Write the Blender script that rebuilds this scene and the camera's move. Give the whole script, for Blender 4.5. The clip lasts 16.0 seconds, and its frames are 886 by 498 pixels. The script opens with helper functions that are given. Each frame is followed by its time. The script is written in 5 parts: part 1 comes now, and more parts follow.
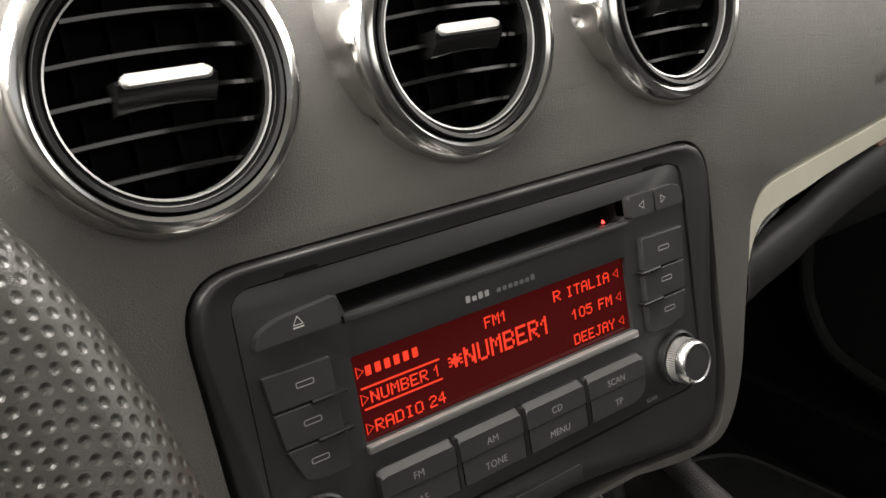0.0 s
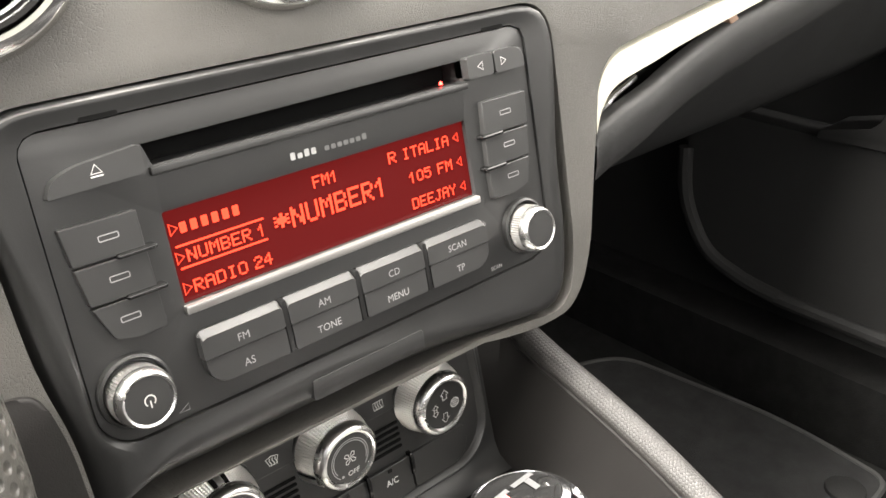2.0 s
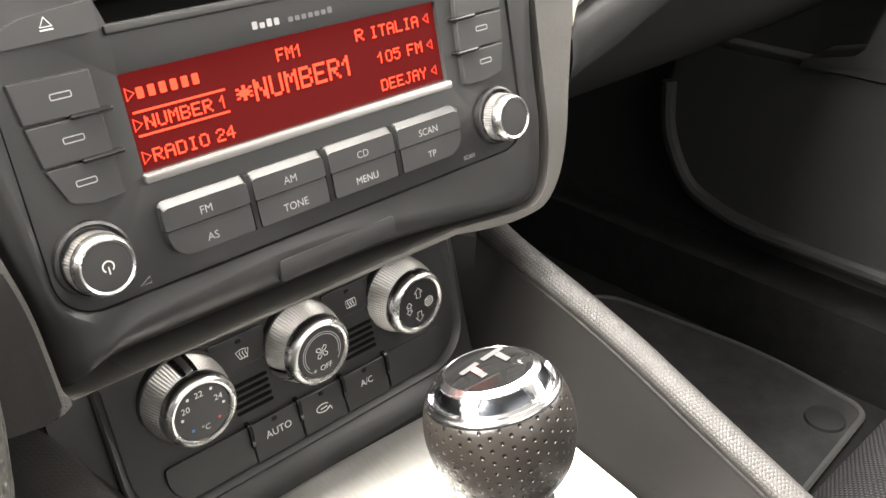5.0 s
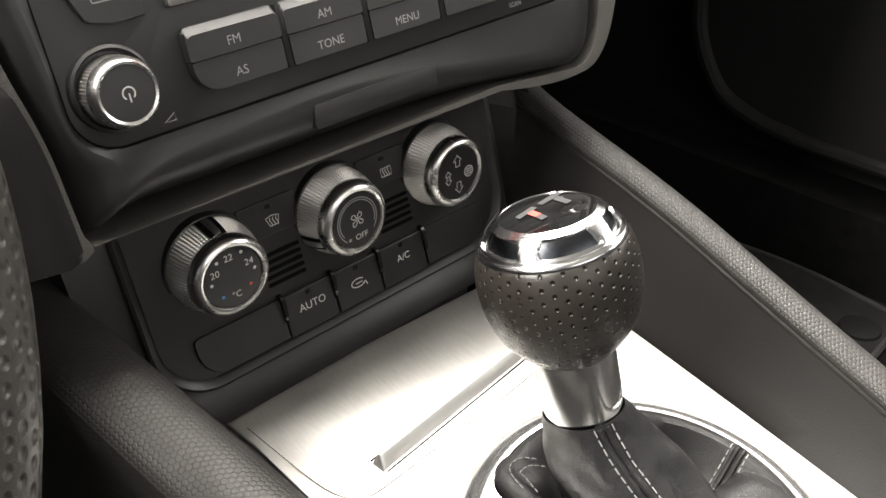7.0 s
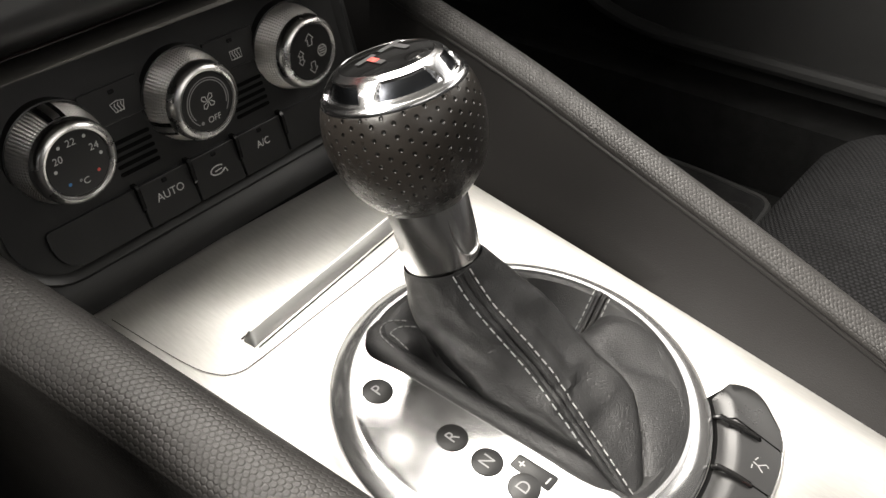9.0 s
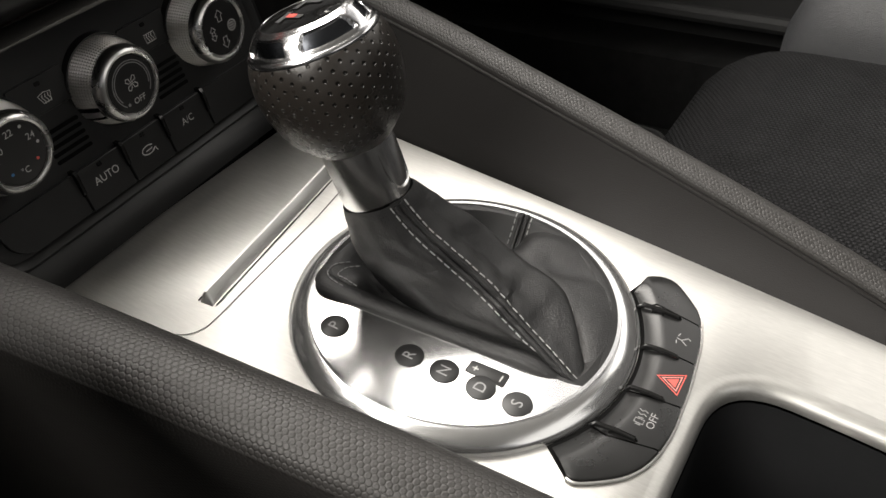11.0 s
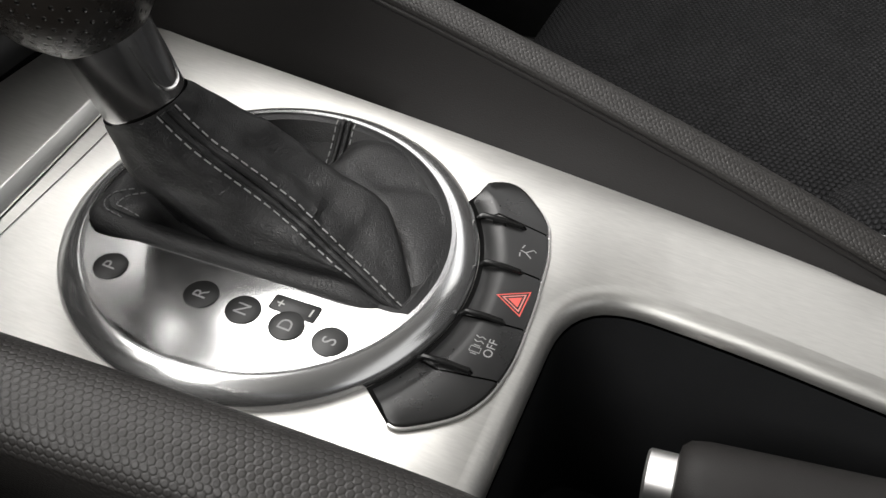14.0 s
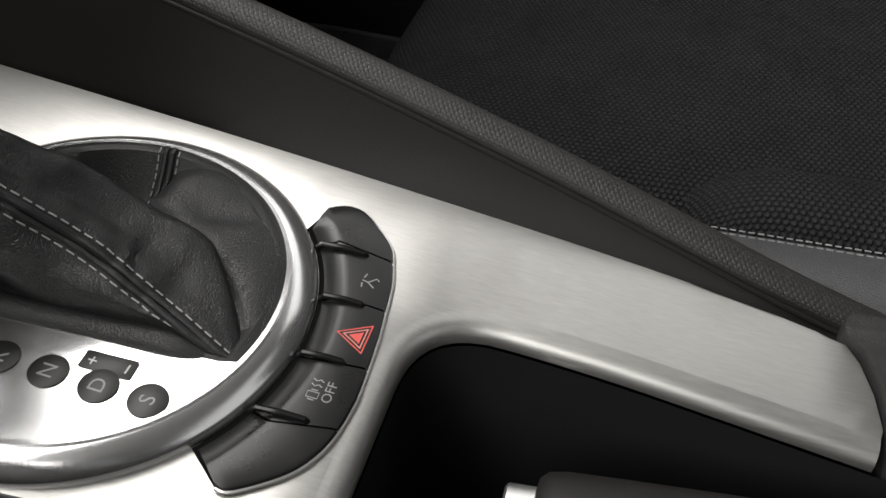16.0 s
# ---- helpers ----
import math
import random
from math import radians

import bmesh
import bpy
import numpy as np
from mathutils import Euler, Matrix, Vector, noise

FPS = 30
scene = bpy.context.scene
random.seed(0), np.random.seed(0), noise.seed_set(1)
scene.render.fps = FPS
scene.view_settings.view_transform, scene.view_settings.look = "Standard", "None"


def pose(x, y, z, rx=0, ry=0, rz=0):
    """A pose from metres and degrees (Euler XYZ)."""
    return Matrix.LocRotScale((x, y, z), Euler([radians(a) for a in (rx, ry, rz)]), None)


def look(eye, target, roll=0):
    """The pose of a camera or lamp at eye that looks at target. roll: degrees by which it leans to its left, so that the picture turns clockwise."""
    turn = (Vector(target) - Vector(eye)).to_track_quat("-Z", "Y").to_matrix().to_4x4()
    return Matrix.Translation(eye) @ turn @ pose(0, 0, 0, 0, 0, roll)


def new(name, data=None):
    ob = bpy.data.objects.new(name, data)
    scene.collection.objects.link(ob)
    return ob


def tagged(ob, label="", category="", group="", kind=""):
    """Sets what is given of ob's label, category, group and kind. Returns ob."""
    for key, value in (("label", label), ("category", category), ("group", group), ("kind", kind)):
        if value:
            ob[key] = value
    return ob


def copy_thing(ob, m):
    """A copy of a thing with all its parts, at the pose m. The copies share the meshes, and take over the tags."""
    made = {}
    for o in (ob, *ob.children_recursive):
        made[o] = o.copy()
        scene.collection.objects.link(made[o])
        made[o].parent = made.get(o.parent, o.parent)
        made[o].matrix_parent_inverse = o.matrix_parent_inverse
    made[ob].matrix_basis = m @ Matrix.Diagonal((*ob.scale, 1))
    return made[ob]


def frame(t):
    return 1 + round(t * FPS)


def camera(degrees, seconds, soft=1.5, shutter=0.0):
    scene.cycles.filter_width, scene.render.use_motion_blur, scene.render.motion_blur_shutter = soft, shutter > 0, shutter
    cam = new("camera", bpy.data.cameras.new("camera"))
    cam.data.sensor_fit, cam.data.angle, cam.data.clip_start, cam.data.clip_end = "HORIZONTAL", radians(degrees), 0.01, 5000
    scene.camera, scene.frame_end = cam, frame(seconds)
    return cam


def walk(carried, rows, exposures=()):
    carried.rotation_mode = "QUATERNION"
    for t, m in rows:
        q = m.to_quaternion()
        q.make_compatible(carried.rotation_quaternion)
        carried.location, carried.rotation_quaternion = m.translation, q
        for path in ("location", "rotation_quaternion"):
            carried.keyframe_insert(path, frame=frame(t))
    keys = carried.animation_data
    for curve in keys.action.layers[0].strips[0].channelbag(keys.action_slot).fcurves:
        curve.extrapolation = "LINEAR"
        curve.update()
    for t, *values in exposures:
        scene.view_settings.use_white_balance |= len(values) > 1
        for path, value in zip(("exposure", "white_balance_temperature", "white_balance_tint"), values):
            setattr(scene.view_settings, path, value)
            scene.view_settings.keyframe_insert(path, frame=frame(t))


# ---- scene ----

cam = camera(52.4, 16.0)
PATH = [
    (0, -0.1835, -0.2156, 0.6438, 67.77, 1.58, -37.00),
    (0.5, -0.1737, -0.2199, 0.6350, 65.97, 1.78, -39.61),
    (1, -0.1700, -0.2198, 0.6319, 65.20, 1.76, -40.57),
    (1.5, -0.1681, -0.2242, 0.6254, 64.32, 1.39, -41.59),
    (2, -0.1640, -0.2342, 0.6162, 63.49, 0.35, -42.63),
    (2.5, -0.1623, -0.2401, 0.6071, 63.12, -0.32, -43.15),
    (3, -0.1603, -0.2431, 0.6033, 63.14, -0.31, -43.61),
    (5.5, -0.1654, -0.2434, 0.5811, 60.07, 0.58, -43.26),
    (6, -0.1656, -0.2415, 0.5718, 58.98, 0.94, -43.04),
    (6.5, -0.1666, -0.2352, 0.5609, 58.05, 1.18, -42.96),
    (7, -0.1683, -0.2304, 0.5516, 57.12, 1.11, -43.05),
    (7.5, -0.1666, -0.2289, 0.5457, 56.35, 1.02, -43.52),
    (8, -0.1655, -0.2279, 0.5395, 55.79, 1.06, -44.12),
    (8.5, -0.1621, -0.2309, 0.5389, 54.92, 0.66, -46.04),
    (9, -0.1695, -0.2507, 0.5311, 53.12, 1.35, -50.83),
    (9.5, -0.1882, -0.2561, 0.5246, 51.54, 3.02, -53.95),
    (10, -0.1911, -0.2567, 0.5310, 51.78, 3.48, -56.28),
    (12.5, -0.2102, -0.2765, 0.5341, 50.69, 4.65, -62.75),
    (13, -0.2002, -0.2790, 0.5294, 50.42, 4.04, -62.74),
    (13.5, -0.1810, -0.2762, 0.5155, 48.86, 3.66, -64.06),
    (14, -0.1564, -0.2731, 0.4958, 46.90, 3.73, -66.79),
    (14.5, -0.1327, -0.2676, 0.4809, 45.59, 2.93, -69.52),
    (15, -0.1319, -0.2680, 0.4791, 45.10, 2.86, -70.25),
    (15.5, -0.1228, -0.2700, 0.4810, 45.66, 2.48, -71.65),
    (16, -0.1319, -0.2833, 0.4893, 46.32, 2.11, -73.74),
]
EXPOSURES = [(0, 1.3), (0.5, 2.05), (1, 2.63), (1.5, 2.99), (3, 3.25), (5.5, 3.15), (6.2, 2.73), (7, 2.0), (8, 1.87), (9, 1.32), (9.5, 0.98), (10, 0.78), (12.5, 0.6), (13.5, 0.5), (14, 0.08), (16, -0.3)]
walk(cam, [(t, pose(x, y, z, rx, ry, rz)) for t, x, y, z, rx, ry, rz in PATH], [(t, stops, 6900 if t < 11 else 6500 + 100 * (t < 13), 10) for t, stops in EXPOSURES])

# ---- light: a bright overcast sky seen through the windscreen and the side windows ----
world = bpy.data.worlds.new("sky")
world.use_nodes = True
scene.world = world
wn, wl = world.node_tree.nodes, world.node_tree.links
sky = wn.new("ShaderNodeTexSky")
sky.sky_type, sky.sun_disc = "NISHITA", False
sky.sun_elevation, sky.sun_rotation = radians(50), radians(40)
sky.dust_density, sky.air_density = 6.0, 1.0
cloud = wn.new("ShaderNodeHueSaturation")
cloud.inputs["Saturation"].default_value = 0.15
wl.new(sky.outputs[0], cloud.inputs["Color"])
wl.new(cloud.outputs[0], wn["Background"].inputs[0])
wn["Background"].inputs[1].default_value = 0.08
sun = new("sun", bpy.data.lights.new("sun", "SUN"))
sun.data.energy, sun.data.angle, sun.data.color = 0.6, radians(40), (1.0, 0.97, 0.93)
sun.matrix_world = look((0.3, 0.8, 1.5), (0, 0, 0.3))


def window_light(name, eye, target, wide, high, watts):
    """The sky's light in an opening of the cabin."""
    lamp = new(name, bpy.data.lights.new(name, "AREA"))
    lamp.data.shape, lamp.data.size, lamp.data.size_y, lamp.data.energy = "RECTANGLE", wide, high, watts
    lamp.data.color = (1.0, 0.98, 0.95)
    lamp.matrix_world = look(eye, target)


window_light("windscreen_light", (0.0, 0.24, 1.01), (0.0, -0.08, 0.4), 1.1, 0.7, 11)
window_light("driver_window_light", (-0.68, 0.06, 0.92), (0.0, 0.0, 0.40), 0.6, 0.36, 6.5)
window_light("passenger_window_light", (0.70, -0.25, 0.80), (0.0, -0.1, 0.4), 1.0, 0.26, 1.0)
window_light("rear_window_light", (0.0, -1.15, 0.95), (0.0, 0.0, 0.5), 1.0, 0.4, 0.7)


# ---- mesh tools ----
def V(*a):
    return Vector(a)


def frame_of(x, y, z, lean):
    """A face that leans back: x to the right, y up in the face, z out of it."""
    a = radians(lean)
    m = Matrix(((1, 0, 0, x), (0, math.sin(a), -math.cos(a), y), (0, math.cos(a), math.sin(a), z), (0, 0, 0, 1)))
    return m


RADIO = frame_of(0, -0.0071, 0.485, 13)
CLIMATE = frame_of(0, 0.0159, 0.3815, 15)
PLATE = Matrix(((1, 0, 0, 0), (0, math.cos(radians(7)), -math.sin(radians(7)), 0), (0, math.sin(radians(7)), math.cos(radians(7)), 0.3303), (0, 0, 0, 1)))


def thing(name, label, category, at=(0, 0, 0), group="", kind="", m=None):
    ob = new(name)
    ob.empty_display_size = 0.02
    ob.matrix_basis = m if m is not None else Matrix.Translation(at)
    return tagged(ob, label, category, group, kind)


def mesh_of(bm, name, material, angle=35):
    bmesh.ops.recalc_face_normals(bm, faces=bm.faces)
    me = bpy.data.meshes.new(name)
    bm.to_mesh(me)
    bm.free()
    for p in me.polygons:
        p.use_smooth = True
    me.set_sharp_from_angle(angle=radians(angle))
    me.materials.append(material)
    return me


def part(name, bm, material, parent, label="", angle=35):
    me = bm if isinstance(bm, bpy.types.Mesh) else mesh_of(bm, name, material, angle)
    if isinstance(bm, bpy.types.Mesh) and not me.materials:
        me.materials.append(material)
    ob = new(name, me)
    ob.parent = parent
    base = Matrix.Identity(4)
    if parent.type == "EMPTY":
        base = parent.matrix_basis
    ob.matrix_parent_inverse = base.inverted()
    return tagged(ob, label)


def whole(name, bm, material, label, category, kind="", angle=35):
    return tagged(new(name, mesh_of(bm, name, material, angle)), label, category, "", kind)


def rrect(x0, y0, x1, y1, r, n=6):
    """A rectangle with rounded corners, counter-clockwise; r is one radius or four (bl, br, tr, tl)."""
    rs = (r,) * 4 if not isinstance(r, tuple) else r
    out = []
    for (cx, cy, sx, sy, a0), q in zip(((x0, y0, 1, 1, 180), (x1, y0, -1, 1, 270), (x1, y1, -1, -1, 0), (x0, y1, 1, -1, 90)), rs):
        for i in range(n + 1):
            a = radians(a0 + 90 * i / n)
            out.append((cx + sx * q + q * math.cos(a), cy + sy * q + q * math.sin(a)))
    return out


def rounded(points, r, n=5):
    """A polygon with its corners rounded; r is one radius or one for each corner."""
    out, k = [], len(points)
    for i in range(k):
        q = r[i] if isinstance(r, (list, tuple)) else r
        p, a, b = Vector(points[i]), Vector(points[i - 1]), Vector(points[(i + 1) % k])
        q = min(q, (a - p).length * 0.49, (b - p).length * 0.49)
        if q <= 0:
            out.append(tuple(p))
            continue
        s, e = p + (a - p).normalized() * q, p + (b - p).normalized() * q
        for j in range(n + 1):
            t = j / n
            out.append(tuple(s * (1 - t) ** 2 + p * 2 * t * (1 - t) + e * t * t))
    return out


def smooth_line(points, n=8, closed=False):
    """A Catmull-Rom line through the points."""
    ps = [Vector(p) for p in points]
    k, out = len(ps), []
    for i in range(k if closed else k - 1):
        if closed:
            a, b, c, d = ps[i - 1], ps[i], ps[(i + 1) % k], ps[(i + 2) % k]
        else:
            a, b, c, d = ps[max(i - 1, 0)], ps[i], ps[i + 1], ps[min(i + 2, k - 1)]
        for j in range(n):
            t = j / n
            out.append(0.5 * (2 * b + (c - a) * t + (2 * a - 5 * b + 4 * c - d) * t * t + (3 * b - a - 3 * c + d) * t ** 3))
    if not closed:
        out.append(ps[-1])
    return out


def circle(cx, cy, r, n=48, ry=None):
    return [(cx + r * math.cos(2 * math.pi * i / n), cy + (ry or r) * math.sin(2 * math.pi * i / n)) for i in range(n)]


def slab(m, outline, z0, z1, bevel=0.0, seg=2, bm=None):
    """A flat piece with that outline between two heights, its top edge rounded."""
    bm = bm or bmesh.new()
    low = [bm.verts.new(m @ V(x, y, z0)) for x, y in outline]
    high = [bm.verts.new(m @ V(x, y, z1)) for x, y in outline]
    k = len(outline)
    for i in range(k):
        bm.faces.new((low[i], low[(i + 1) % k], high[(i + 1) % k], high[i]))
    top = bm.faces.new(high)
    bm.faces.new(low[::-1])
    if bevel:
        bmesh.ops.bevel(bm, geom=list(top.edges), offset=bevel, segments=seg, profile=0.5, affect="EDGES", clamp_overlap=True)
    return bm


def sheet(m, outer, holes, top, thick, bevel=0.0, seg=2, bend=None, cuts=()):
    """A flat sheet with holes that go through it."""
    bm = bmesh.new()
    edges = []
    for loop in (outer, *holes):
        vs = [bm.verts.new((x, y, top)) for x, y in loop]
        edges += [bm.edges.new((vs[i], vs[(i + 1) % len(vs)])) for i in range(len(vs))]
    bmesh.ops.triangle_fill(bm, use_beauty=True, use_dissolve=False, edges=edges, normal=(0, 0, 1))
    rim = [e for e in bm.edges if e.is_boundary]
    if bevel:
        loops = rim
        ret = bmesh.ops.extrude_edge_only(bm, edges=loops)
        vs = [g for g in ret["geom"] if isinstance(g, bmesh.types.BMVert)]
        for v in vs:
            v.co.z -= thick
        bmesh.ops.bevel(bm, geom=loops, offset=bevel, segments=seg, profile=0.5, affect="EDGES", clamp_overlap=True)
    else:
        ret = bmesh.ops.extrude_edge_only(bm, edges=rim)
        for v in [g for g in ret["geom"] if isinstance(g, bmesh.types.BMVert)]:
            v.co.z -= thick
    for y in cuts:
        bmesh.ops.bisect_plane(bm, geom=bm.verts[:] + bm.edges[:] + bm.faces[:], plane_co=(0, y, 0), plane_no=(0, 1, 0))
    if bend:
        for v in bm.verts:
            v.co.z += bend(v.co.x, v.co.y)
    bm.transform(m)
    return bm


def lathe(m, profile, n=48, ribs=None, bm=None):
    """Turns (radius, height) points round z. ribs: rows of the profile whose every second point stands back by that much."""
    bm = bm or bmesh.new()
    rings = []
    for k, (r, z) in enumerate(profile):
        if r == 0:
            rings.append([bm.verts.new(m @ V(0, 0, z))])
            continue
        ring = []
        for i in range(n):
            a = 2 * math.pi * i / n
            q = r - (ribs[k] if ribs and k in ribs and i % 2 else 0)
            ring.append(bm.verts.new(m @ V(q * math.cos(a), q * math.sin(a), z)))
        rings.append(ring)
    for a, b in zip(rings[:-1], rings[1:]):
        if len(a) == 1 and len(b) == 1:
            continue
        for i in range(n):
            j = (i + 1) % n
            if len(a) == 1:
                bm.faces.new((a[0], b[j], b[i]))
            elif len(b) == 1:
                bm.faces.new((a[i], a[j], b[0]))
            else:
                bm.faces.new((a[i], a[j], b[j], b[i]))
    return bm


def loft(rows, closed=True, cap=False, uv=True):
    """A skin over rows of points; closed: each row is a ring. The UV is in metres along and round."""
    bm = bmesh.new()
    grid = [[bm.verts.new(p) for p in row] for row in rows]
    layer = bm.loops.layers.uv.new("UVMap") if uv else None
    n = len(rows[0])
    along = [0.0]
    for a, b in zip(rows[:-1], rows[1:]):
        along.append(along[-1] + sum((Vector(b[j]) - Vector(a[j])).length for j in range(n)) / n)
    girth = [0.0]
    mid = rows[len(rows) // 2]
    for j in range(n):
        girth.append(girth[-1] + (Vector(mid[(j + 1) % n]) - Vector(mid[j])).length)
    for i in range(len(rows) - 1):
        for j in range(n if closed else n - 1):
            k = (j + 1) % n
            f = bm.faces.new((grid[i][j], grid[i][k], grid[i + 1][k], grid[i + 1][j]))
            if uv:
                for loop, (p, q) in zip(f.loops, ((i, j), (i, j + 1), (i + 1, j + 1), (i + 1, j))):
                    loop[layer].uv = (along[p], girth[q])
    if cap:
        bm.faces.new(grid[0][::-1])
        bm.faces.new(grid[-1])
    return bm


def tube(points, r, n=8, cap=True, flat=1.0):
    """A round bar along the points."""
    ps = [Vector(p) for p in points]
    rows, side = [], None
    for i, p in enumerate(ps):
        d = (ps[min(i + 1, len(ps) - 1)] - ps[max(i - 1, 0)]).normalized()
        if side is None:
            side = d.orthogonal().normalized()
        side = (side - d * side.dot(d)).normalized()
        up = d.cross(side)
        rows.append([p + side * r * math.cos(2 * math.pi * k / n) + up * r * flat * math.sin(2 * math.pi * k / n) for k in range(n)])
    return loft(rows, cap=cap)


def join(*bms):
    out = bmesh.new()
    for b in bms:
        me = bpy.data.meshes.new("tmp")
        b.to_mesh(me)
        b.free()
        out.from_mesh(me)
        bpy.data.meshes.remove(me)
    return out


def strokes(m, lines, width, z, bm=None):
    """Thin flat printed lines on a face."""
    bm = bm or bmesh.new()
    for line in lines:
        ps = [Vector(p) for p in line]
        ring = (ps[0] - ps[-1]).length < 1e-6
        sides = []
        for i, p in enumerate(ps):
            a = ps[i - 1] if i else (ps[-2] if ring else ps[0])
            b = ps[i + 1] if i + 1 < len(ps) else (ps[1] if ring else ps[-1])
            d = (b - a)
            d = d.normalized() if d.length else Vector((1, 0))
            nrm = Vector((-d.y, d.x)) * width / 2
            sides.append((bm.verts.new(m @ V(*(p + nrm), z)), bm.verts.new(m @ V(*(p - nrm), z))))
        for s, e in zip(sides[:-1], sides[1:]):
            bm.faces.new((s[0], s[1], e[1], e[0]))
    return bm


def patch(m, outline, z, bm=None):
    """A thin printed area on a face."""
    bm = bm or bmesh.new()
    bm.faces.new([bm.verts.new(m @ V(x, y, z)) for x, y in outline])
    return bm


def arc(cx, cy, r, a0, a1, n=14):
    return [(cx + r * math.cos(radians(a0 + (a1 - a0) * i / n)), cy + r * math.sin(radians(a0 + (a1 - a0) * i / n))) for i in range(n + 1)]


def lettering(body, height, m, stretch=1.0, bold=0.0, align="CENTER", width=0.0, spacing=1.0):
    """A mesh of letters with that cap height; m places the middle of the line."""
    cu = bpy.data.curves.new("letters", "FONT")
    cu.body, cu.size, cu.align_x, cu.align_y = body, height / 0.69, align, "CENTER"
    cu.offset, cu.resolution_u, cu.space_character = bold, 3, spacing
    ob = new("letters", cu)
    me = bpy.data.meshes.new_from_object(ob.evaluated_get(bpy.context.evaluated_depsgraph_get()))
    bpy.data.objects.remove(ob)
    bpy.data.curves.remove(cu)
    if width:
        xs = [v.co.x for v in me.vertices]
        stretch = width / (max(xs) - min(xs))
    me.transform(m @ Matrix.Diagonal((stretch, 1, 1, 1)))
    return me


def at(m, x, y, z=0.0, turn=0.0):
    return m @ pose(x, y, z, 0, 0, turn)


# ---- materials ----
def material(name, color, rough, metal=0.0, grain=0.0, size=0.001, mottle=0.0, spec=0.5, pattern="noise", rough_var=0.0, coat=0.0):
    """A surface with fine relief (grain, of a size in metres) and large-scale variation of tone (mottle)."""
    mt = bpy.data.materials.new(name)
    mt.use_nodes = True
    n, l = mt.node_tree.nodes, mt.node_tree.links
    b = n["Principled BSDF"]
    b.inputs["Base Color"].default_value = (*color, 1)
    b.inputs["Roughness"].default_value = rough
    b.inputs["Metallic"].default_value = metal
    b.inputs["Specular IOR Level"].default_value = spec
    b.inputs["Coat Weight"].default_value = coat
    tc = n.new("ShaderNodeTexCoord")
    if mottle or rough_var:
        no = n.new("ShaderNodeTexNoise")
        no.inputs["Scale"].default_value = 35
        no.inputs["Detail"].default_value = 6
        no.inputs["Roughness"].default_value = 0.65
        l.new(tc.outputs["Object"], no.inputs["Vector"])
        if mottle:
            mr = n.new("ShaderNodeMapRange")
            mr.inputs["From Min"].default_value, mr.inputs["From Max"].default_value = 0.3, 0.7
            mr.inputs["To Min"].default_value, mr.inputs["To Max"].default_value = 1 - mottle, 1 + mottle
            l.new(no.outputs["Fac"], mr.inputs["Value"])
            mx = n.new("ShaderNodeMix")
            mx.data_type, mx.blend_type = "RGBA", "MULTIPLY"
            mx.inputs["Factor"].default_value = 1
            mx.inputs["A"].default_value = (*color, 1)
            l.new(mr.outputs["Result"], mx.inputs["B"])
            l.new(mx.outputs["Result"], b.inputs["Base Color"])
        if rough_var:
            mr2 = n.new("ShaderNodeMapRange")
            mr2.inputs["From Min"].default_value, mr2.inputs["From Max"].default_value = 0.3, 0.7
            mr2.inputs["To Min"].default_value, mr2.inputs["To Max"].default_value = max(rough - rough_var, 0.02), rough + rough_var
            l.new(no.outputs["Fac"], mr2.inputs["Value"])
            l.new(mr2.outputs["Result"], b.inputs["Roughness"])
    if grain:
        bump = n.new("ShaderNodeBump")
        bump.inputs["Strength"].default_value = grain
        bump.inputs["Distance"].default_value = size * 0.5
        if pattern == "noise":
            tx = n.new("ShaderNodeTexNoise")
            tx.inputs["Scale"].default_value = 1 / size
            tx.inputs["Detail"].default_value = 3
            l.new(tc.outputs["Object"], tx.inputs["Vector"])
            l.new(tx.outputs["Fac"], bump.inputs["Height"])
        elif pattern == "leather":
            tx = n.new("ShaderNodeTexVoronoi")
            tx.feature = "DISTANCE_TO_EDGE"
            tx.inputs["Scale"].default_value = 1 / size
            warp = n.new("ShaderNodeTexNoise")
            warp.inputs["Scale"].default_value = 0.6 / size
            l.new(tc.outputs["Object"], warp.inputs["Vector"])
            add = n.new("ShaderNodeVectorMath")
            add.operation = "MULTIPLY_ADD"
            add.inputs[1].default_value = (size * 0.5,) * 3
            l.new(warp.outputs["Color"], add.inputs[0])
            l.new(tc.outputs["Object"], add.inputs[2])
            l.new(add.outputs[0], tx.inputs["Vector"])
            sm = n.new("ShaderNodeMapRange")
            sm.inputs["From Max"].default_value = 0.12
            l.new(tx.outputs["Distance"], sm.inputs["Value"])
            l.new(sm.outputs["Result"], bump.inputs["Height"])
        l.new(bump.outputs["Normal"], b.inputs["Normal"])
    return mt


